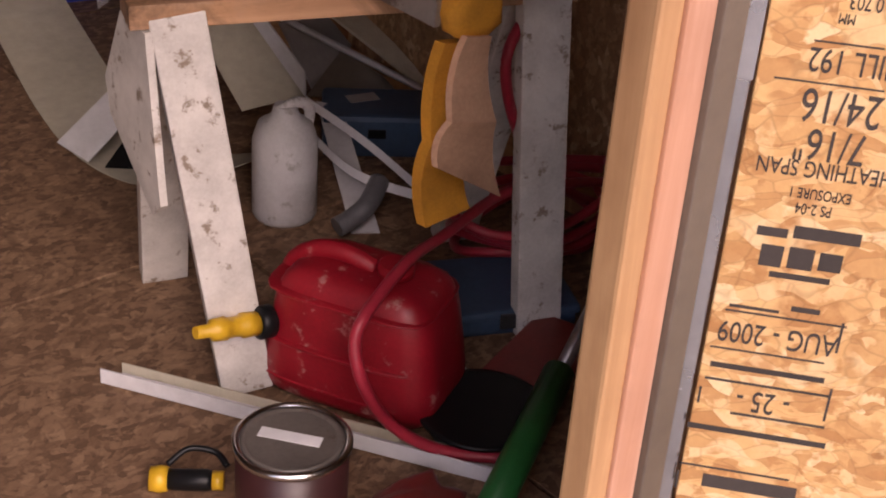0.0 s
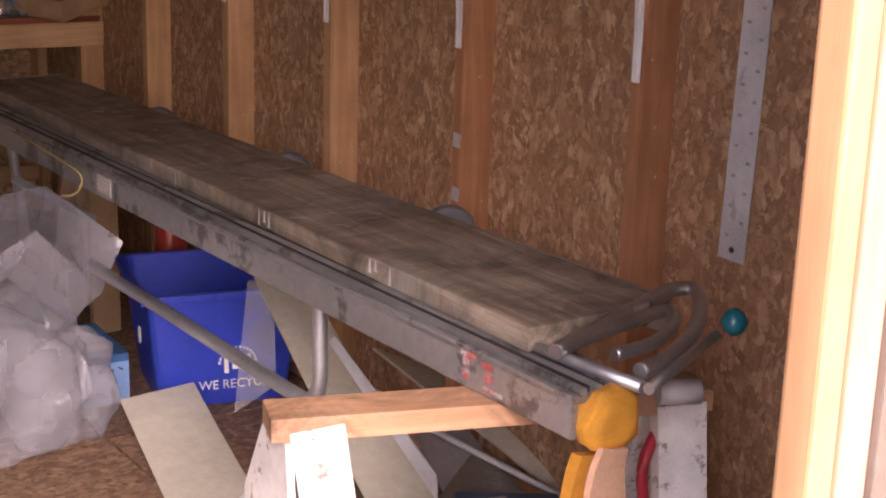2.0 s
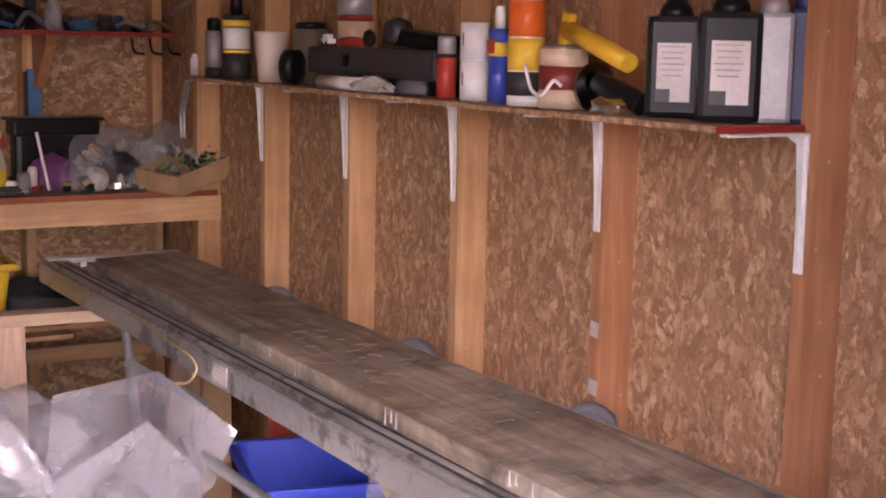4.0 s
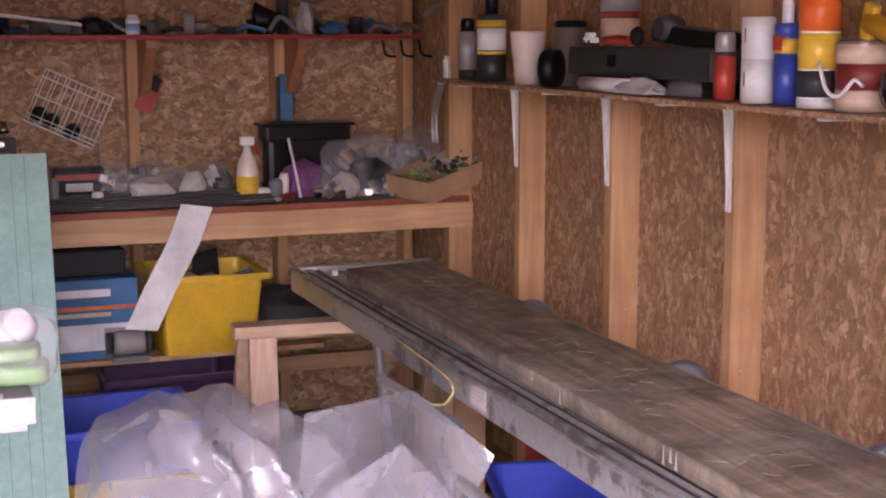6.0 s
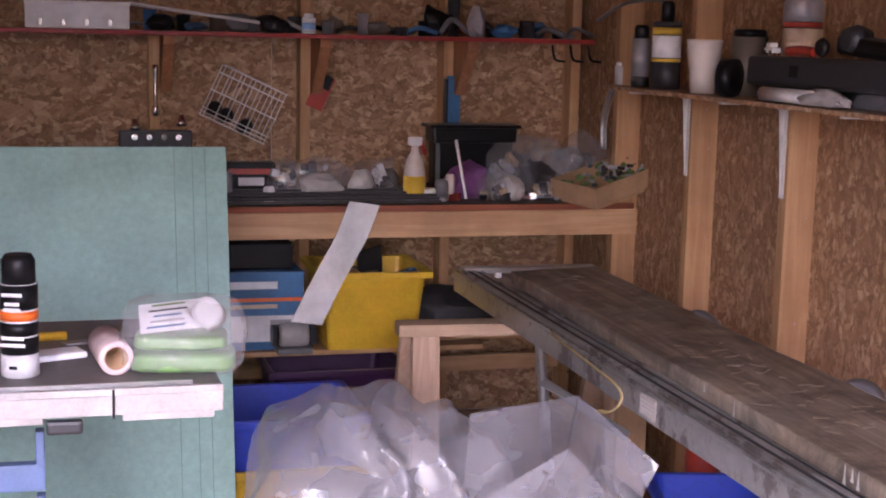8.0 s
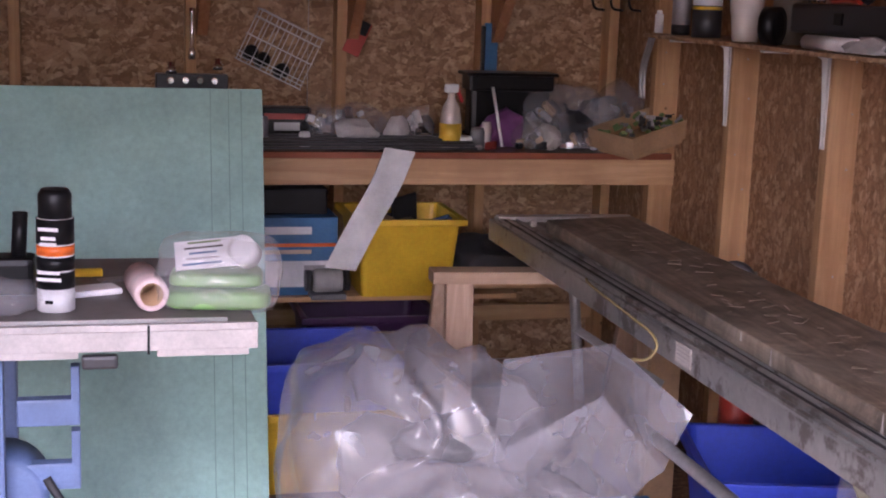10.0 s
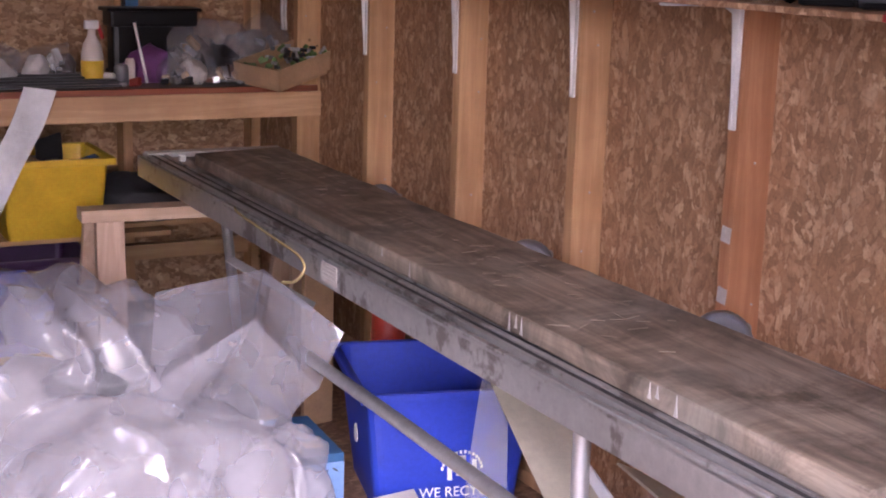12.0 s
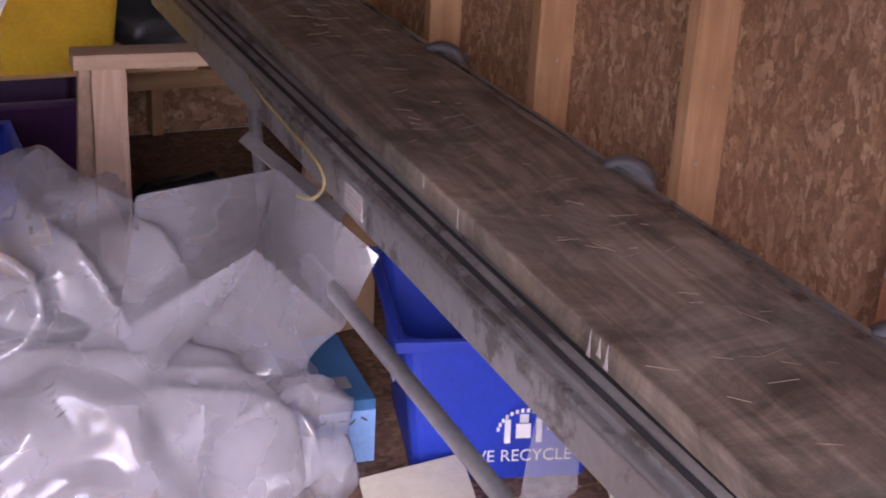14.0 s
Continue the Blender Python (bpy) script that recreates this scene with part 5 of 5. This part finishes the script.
for x, y, rx, rz, seed, look_of in ((-0.30, 3.22, 0.07, 0.07, 71, DARK_GREY), (-0.17, 3.40, 0.10, 0.09, 72, BROWN_SHEET), (-0.38, 3.30, 0.06, 0.09, 73, BLACK), (-0.86, 3.36, 0.06, 0.05, 74, BROWN_SHEET)):
    single("dark_wad", crumpled((rx, 0.05, rz), seed, 0.36, 4.2, 4, 0.2), look_of, "dark bundle of tangled parts on the bench", "bundle", (x, y, DECK + rz * 0.78), group="dark bundles on the bench")
tinbox = thing("label_box", "dark box with pale lettering", "box", (-1.345, 3.33, DECK))
part("box", boxed((0.17, 0.09, 0.12), (0, 0, 0.06), bevel=0.004), BLACK, tinbox)
part("band", boxed((0.16, 0.001, 0.02), (0, -0.0458, 0.09), bevel=0), CAN_RED, tinbox)
part("print_bar", boxed((0.09, 0.001, 0.028), (0, -0.0458, 0.055), bevel=0), PAPER, tinbox)
for x, r, h in ((-1.30, 0.02, 0.05), (-0.69, 0.026, 0.07), (-0.66, 0.018, 0.09), (-1.44, 0.016, 0.10), (-0.74, 0.03, 0.04)):
    single("small_jar", turned([(r, 0), (r, h * 0.8), (r * 0.8, h)]), rng.choice([SILVER, GREY_PVC, FROST, PAPER]), "small jar among the bench clutter", "jar", (x, 3.17, DECK), group="small jars on the bench")
sock = thing("socket_rack", "dark rack of sockets and chrome fittings", "socket rack", (-1.66, 3.45, DECK))
part("rack", boxed((0.25, 0.06, 0.22), (0, 0, 0.11), bevel=0.004), DARK_GREY, sock)
for k in range(9):
    part("socket", turned([(0.011, 0), (0.012, 0.03), (0.010, 0.034)], pose(-0.10 + 0.025 * k, -0.034, 0.16 + 0.04 * (k % 2), 90, 0, 0), 12), CHROME if k % 2 else BLACK, sock)
for x, z in ((-0.07, 0.22), (0.09, 0.235)):
    part("fitting", turned([(0.018, 0), (0.018, 0.02), (0.012, 0.022), (0.012, 0.04)], pose(x, 0, z)), CHROME, sock)
wrench = single("chrome_wrench", turned([(0.008, -0.095), (0.014, -0.09), (0.014, -0.06), (0.007, -0.05), (0.007, 0.05), (0.011, 0.07), (0.011, 0.09)]), CHROME, "chrome wrench hanging on the back wall", "wrench", (-1.652, 3.56, 1.26))
packet = thing("tool_packet", "red and black carded tool hanging on a stud", "tool packet", (-1.08, 3.565, 1.20), (0, 24, 0))
part("card", boxed((0.065, 0.006, 0.13), (0, 0, 0.065), bevel=0.002), CAN_RED, packet)
part("grip", boxed((0.05, 0.012, 0.05), (0, -0.006, 0.105), bevel=0.004), BLACK, packet)
level = thing("blue_level", "blue and black level standing on the bench", "level", (-0.545, 3.565, 0.906))
part("body", boxed((0.05, 0.025, 0.42), (0, 0, 0.21), bevel=0.004), BOX_BLUE, level)
part("grip", boxed((0.014, 0.03, 0.30), (-0.03, 0, 0.26), bevel=0.004), BLACK, level)
basket = thing("wire_basket", "white wire basket hanging askew on the back wall", "wire basket", (-1.335, 3.598, 1.21), (0, 25, 0))
for i in range(7):
    for s in (-0.06, 0.06):
        part("wire", tubed([(-0.12 + 0.04 * i, s, -0.10), (-0.12 + 0.04 * i, s, 0.10)], 0.002, 6, smooth=False), PAPER, basket)
for z in (-0.10, -0.085, -0.07, 0.0, 0.07, 0.10):
    part("wire", tubed([(-0.125, -0.06, z), (0.125, -0.06, z), (0.125, 0.06, z), (-0.125, 0.06, z), (-0.125, -0.06, z)], 0.002, 6, smooth=False), PAPER, basket)
for x, z in ((-0.09, -0.06), (-0.04, -0.065), (0.04, -0.07)):
    part("black_roll", turned([(0.018, -0.03), (0.026, -0.02), (0.026, 0.02), (0.018, 0.03)], pose(x, 0, z, 70, 20, 0)), BLACK, basket, "black roll in the basket")
organiser = thing("parts_organiser", "white plastic parts organiser with metal clips", "organiser", (-1.92, 3.42, 1.472))
part("box", boxed((0.34, 0.18, 0.085), (0, 0, 0.0425), bevel=0.006), PAPER, organiser)
part("lid", boxed((0.345, 0.185, 0.012), (0, 0, 0.085), bevel=0.003), WHITE, organiser)
for k in range(4):
    part("clip", boxed((0.014, 0.006, 0.022), (-0.12 + 0.075 * k, -0.094, 0.02), bevel=0.002), STEEL, organiser)
single("white_stick", tubed([(-1.75, 3.38, 1.56), (-1.30, 3.38, 1.505)], 0.006, 6, smooth=False), PAPER, "long white stick lying across the back shelf", "stick")
CLUTTER = (DARK_GREY, BLACK, DARK_GREY, SILVER, BOX_BLUE, GREY_PVC, BROWN_SHEET, BLACK, CASE_BLUE)
for k in range(40):
    x = -1.72 + 1.66 * k / 40 + rng.uniform(-0.015, 0.015)
    look_of, h = rng.choice(CLUTTER), rng.uniform(0.025, 0.075) + (0.07 if 25 < k < 31 else 0)
    y = rng.uniform(3.36, 3.50)
    if k % 3 == 0:
        single("small_tool", tubed([(x - 0.05, y, 1.482), (x, y + 0.02, 1.484 + h * 0.4), (x + 0.06, y - 0.01, 1.483)], rng.uniform(0.006, 0.012), 8), look_of, "small dark hand tool on the back shelf", "hand tool", group="tools on the back shelf")
    elif k % 3 == 1:
        r = rng.uniform(0.015, 0.03)
        single("small_tub", turned([(r, 0), (r, h * 0.7), (r * 1.08, h * 0.72), (r * 1.08, h)]), look_of, "small tub on the back shelf", "tub", (x, y, 1.472), group="tubs on the back shelf")
    else:
        single("tool_lump", crumpled((rng.uniform(0.03, 0.06), 0.03, h * 0.5), 60 + k, 0.35, 4.0, 3, 0.2), look_of, "dark tangle of tools and cord on the back shelf", "tool", (x, y, 1.472 + h * 0.4), group="tools on the back shelf")
can("small_bottle", "small white bottle with a blue label", (-1.135, 3.36, 1.472), 0.024, 0.055, [(0.2, PAPER), (0.5, BOX_SKY), (0.3, PAPER)], (0.018, 0.014, PAPER), group="tubs on the back shelf")
for x in (-0.565, -1.11, -1.655):
    single("wood_bracket", slabbed([(0, 0), (-0.20, 0), (-0.20, -0.03), (-0.03, -0.20), (0, -0.20)], 0.038, pose(x + 0.019, 3.57, 1.455, 90, 0, 90) @ pose(0, 0, 0, 0, 0, 0)), PINE_RED, "plywood bracket under the back shelf", "shelf bracket", group="brackets under the back shelf")
for x in (-0.17, -0.24, -0.10):
    single("hook_tool", tubed([(x, 3.325, 1.45), (x + 0.01, 3.32, 1.40), (x + 0.05, 3.32, 1.39)], 0.005), BLACK, "dark tool hanging under the back shelf", "hand tool", group="tools hung under the shelf")
for y in (2.70, 2.73):
    single("hung_tool", tubed([(-0.27, y - 0.06, 1.321), (-0.27, y, 1.22), (-0.268, y + 0.004, 1.12)], 0.006), STEEL, "steel tool hanging from the shelf end", "hand tool", group="tools hung from the shelf end")

king = thing("machine_carton", "blue and white machine carton with orange stripe", "carton", (-1.36, 3.20, 0.40))
part("box", boxed((0.34, 0.20, 0.27), (0, 0, 0.135), bevel=0.003), BOX_BLUE, king)
part("band", boxed((0.33, 0.001, 0.012), (0, -0.1006, 0.175), bevel=0), CAN_ORANGE, king)
part("picture", boxed((0.33, 0.001, 0.09), (0, -0.1006, 0.075), bevel=0), PAPER, king, "white printed panel")
for k, (x, z, w_, h_) in enumerate(((-0.02, 0.225, 0.20, 0.026), (-0.01, 0.152, 0.18, 0.014), (0.10, 0.08, 0.09, 0.05))):
    part("print_bar", boxed((w_, 0.001, h_), (x, -0.1015, z), bevel=0), (PAPER, CAN_TAN, SILVER)[k], king)
single("black_case", boxed((0.28, 0.16, 0.09), (0, 0, 0.045), bevel=0.008), BLACK, "black case on top of the machine carton", "case", (-1.36, 3.22, 0.672))
scroll = single("paper_roll", strip_sheet([(-1.055, 3.000, 0.922), (-1.103, 2.990, 0.806), (-1.181, 2.980, 0.667), (-1.255, 2.970, 0.524)], (1, 0, -0.14), 0.105, 0.004), PAPER, "strip of white paper hanging over the bench front", "paper strip")
grinder = thing("bench_grinder", "grey bench grinder beside the carton", "bench grinder", (-1.23, 3.06, 0.40))
part("base", boxed((0.12, 0.09, 0.02), (0, 0, 0.01), bevel=0.004), GREY_PVC, grinder)
part("motor", turned([(0.034, -0.05), (0.04, -0.04), (0.04, 0.04), (0.034, 0.05)], pose(0, 0, 0.06, 0, 90, 0)), GREY_SHEET, grinder)
for x in (-0.065, 0.065):
    part("wheel", turned([(0.036, -0.010), (0.036, 0.010)], pose(x, 0, 0.06, 0, 90, 0)), DARK_GREY, grinder)
single("clear_clamshell", boxed((0.12, 0.08, 0.06), (0, 0, 0.03), bevel=0.012), CLEAR, "clear plastic packet beside the tub", "packet", (-1.22, 2.99 + 0.11, 0.40))
for k, (x, y, z, a) in enumerate(((-1.05, 3.17, 0.66, 30), (-0.93, 3.24, 0.67, 70), (-0.86, 3.14, 0.655, -20), (-0.98, 3.28, 0.66, 0))):
    single("offcut", boxed((0.16, 0.012, 0.10), (0, 0, 0), (30 + 20 * k, a, a), 0.002), (CARD, DARK_GREY, CASE_BLUE, BROWN_SHEET)[k], "offcut sticking out of the yellow tub", "offcut", (x, y, z - 0.02), group="offcuts in the yellow tub")
single("tub_filling", boxed((0.30, 0.28, 0.18), (0, 0, 0.09), bevel=0.02), DARK_GREY, "dark scraps filling the yellow tub", "scraps", (-0.955, 3.20, 0.406))
crate("dark_tub", "dark purple plastic tub under the bench", PURPLE, (-1.10, 3.10, 0.0), 0, (0.36, 0.30), (0.44, 0.36), 0.365)
crate("blue_tub", "blue plastic tub behind the bag", BLUE_BIN, (-1.36, 2.47, 0.07), 0, (0.34, 0.34), (0.42, 0.40), 0.32)
crate("amber_tub", "yellow plastic tub behind the bag", YELLOW_BIN, (-1.35, 2.46, 0.0), 0, (0.38, 0.36), (0.45, 0.43), 0.25)
part("brace", boxed((2.4, 0.038, 0.06), (-1.3, 3.55, 0.22)), PINE_X, bench)
single("dark_clutter", crumpled((0.18, 0.12, 0.09), 71, 0.35, 4.0, 4, 0.3), DARK_GREY, "tangle of dark tools under the bench", "tools", (-0.62, 3.15, 0.50))
part("ledge", boxed((0.75, 0.3, 0.018), (-0.42, 3.25, 0.42)), PINE_X, bench)
single("dark_clutter", crumpled((0.16, 0.10, 0.10), 72, 0.35, 4.0, 4, 0.3), BLACK, "dark bundle on the floor under the bench", "bundle", (-0.70, 2.75, 0.075))

# ---- tool table ----
part("lip", boxed((1.2, 0.012, 0.012), (-0.6, -0.008, 0.872), bevel=0.002), FADED_PAPER, table)
part("seam", boxed((0.004, 0.02, 0.05), (-0.185, -0.008, 0.852), bevel=0), BLACK, table)
for x0, x1 in ((-0.17, -0.015), (-0.62, -0.30)):
    part("light_strip", boxed((x1 - x0, 0.012, 0.012), ((x0 + x1) / 2, 0.0, 0.825), bevel=0.002), FADED_PAPER, table, "white plastic strip")
part("latch", boxed((0.06, 0.02, 0.024), (-0.265, 0.0, 0.812), bevel=0.006), DARK_GREY, table)
part("scalloped_edge", boxed((0.9, 0.006, 0.008), (-0.5, 0.02, 0.876), bevel=0), STEEL, table)
for x, y in ((-0.45, 0.10), (-1.1, 0.10), (-0.45, 0.52), (-1.1, 0.52)):
    part("leg", boxed((0.045, 0.045, 0.852), (x, y, 0.426), bevel=0.004), MACHINE_BLUE, table)
for z in (0.70, 0.58):
    arm = part("holder", boxed((0.11, 0.03, 0.05), (-0.355, 0.16, z - 0.02), bevel=0.004), MACHINE_BLUE, table, "blue pressed steel holder")
    part("prong", boxed((0.016, 0.03, 0.07), (-0.308, 0.16, z + 0.03), bevel=0.003), MACHINE_BLUE, arm)
part("motor_cover", turned([(0.07, -0.06), (0.085, -0.05), (0.085, 0.05), (0.07, 0.06)], pose(-0.44, 0.2, 0.52, 90, 0, 0)), MACHINE_BLUE, table)
part("cord", tubed([(-0.36, 0.14, 0.56), (-0.32, 0.12, 0.48), (-0.33, 0.12, 0.36), (-0.40, 0.14, 0.2)], 0.008), RUBBER, table)
EDGE = 0.8725
single("wire_tray", boxed((0.34, 0.24, 0.05), (0, 0, 0.025), bevel=0.006), BLACK, "black slatted tray on the floor by the foam boards", "tray", (-1.564, 1.912, 0.030)[:2] + (0.001,), (0, 0, 8))
spray = can("spray_paint", "black spray paint can with white print", (-2.06, 0.935, EDGE), 0.032, 0.165, [(0.24, PAPER), (0.2, BLACK), (0.16, BLACK), (0.12, CAN_ORANGE), (0.28, BLACK)], (0.029, 0.05, BLACK), -20, "")
for z, w_ in ((0.148, 0.036), (0.132, 0.026), (0.122, 0.03), (0.072, 0.04), (0.06, 0.044), (0.02, 0.014)):
    part("print_bar", boxed((w_, 0.001, 0.006), (0.0, -0.0329, z), bevel=0), PAPER if z > 0.05 else BLACK, spray)
rollr = thing("paint_roller_sleeve", "pale pink fleece paint roller sleeve", "roller sleeve", (-1.897, 0.90, EDGE + 0.031), (90, 0, 6))
part("fleece", turned([(0.025, -0.15), (0.031, -0.145), (0.031, -0.004), (0.029, 0.0), (0.021, 0.0), (0.021, -0.145)]), PINK_FLEECE, rollr)
part("core", turned([(0.0207, -0.103), (0.0207, 0.0006), (0.0190, 0.0006), (0.0190, -0.103)]), CARD, rollr)
pack = thing("sponge_pack", "clear packet of green pads with a printed card", "packet", (-1.775, 0.95, EDGE), (0, 0, -8))
part("pad", pillow((0.19, 0.125, 0.036), (0.0, -0.01, 0.020), 5.0, 0.95), PACK_GREEN, pack)
part("pad", pillow((0.17, 0.11, 0.028), (-0.005, 0.005, 0.052), 5.0, 0.95), PACK_GREEN, pack)
card = part("card", boxed((0.125, 0.075, 0.002), (-0.018, 0.012, 0.092), (32, -6, 4), 0), PAPER, pack, "white printed card")
for k in range(5):
    part("print_bar", boxed((0.07 - 0.010 * (k % 3), 0.004, 0.001), (-0.03, -0.014 + 0.012 * k, 0.0785 + 0.0076 * k), (32, -6, 4), 0), (BOX_BLUE, SILVER, BOX_BLUE, DARK_GREY, LEAFY)[k], pack)
part("ring", turned([(0.015, -0.02), (0.026, -0.02), (0.026, 0.02), (0.015, 0.02)], pose(0.045, 0.0, 0.098, 62, 0, -20)), PAPER, pack, "white tape roll")
part("wrap", billow((0.108, 0.082, 0.064), 81, 0.12, 5.0, 1.8), CLEAR, pack).location = (0, 0.0, 0.062)
knife = single("putty_knife", boxed((0.14, 0.03, 0.004), (0, 0, 0.004), bevel=0.001), SILVER, "putty knife lying on the table", "putty knife", (-1.92, 1.18, EDGE), (0, 0, 20))
single("screwdriver", tubed([(-0.06, 0, 0.010), (0.06, 0, 0.010)], 0.009, smooth=False), SPOUT, "yellow handled screwdriver on the table", "screwdriver", (-2.04, 1.20, EDGE), (0, 0, 5))
single("white_plate", boxed((0.10, 0.06, 0.012), (0, 0, 0.006), bevel=0.005), PAPER, "white plastic plate on the table", "plate", (-2.0, 1.06, EDGE), (0, 0, 20))
drill = thing("black_tool", "black power tool standing on the table", "power tool", (-2.16, 1.08, EDGE))
part("body", boxed((0.12, 0.08, 0.07), (0, 0, 0.035), bevel=0.012), BLACK, drill)
part("handle", tubed([(0.03, 0, 0.06), (0.035, 0, 0.15)], 0.014, smooth=False), BLACK, drill)
single("clear_bag", crumpled((0.06, 0.05, 0.035), 83, 0.3, 4.0, 4, 0.3), CLEAR, "crumpled clear bag on the table", "plastic bag", (-2.135, 0.93, EDGE + 0.025))
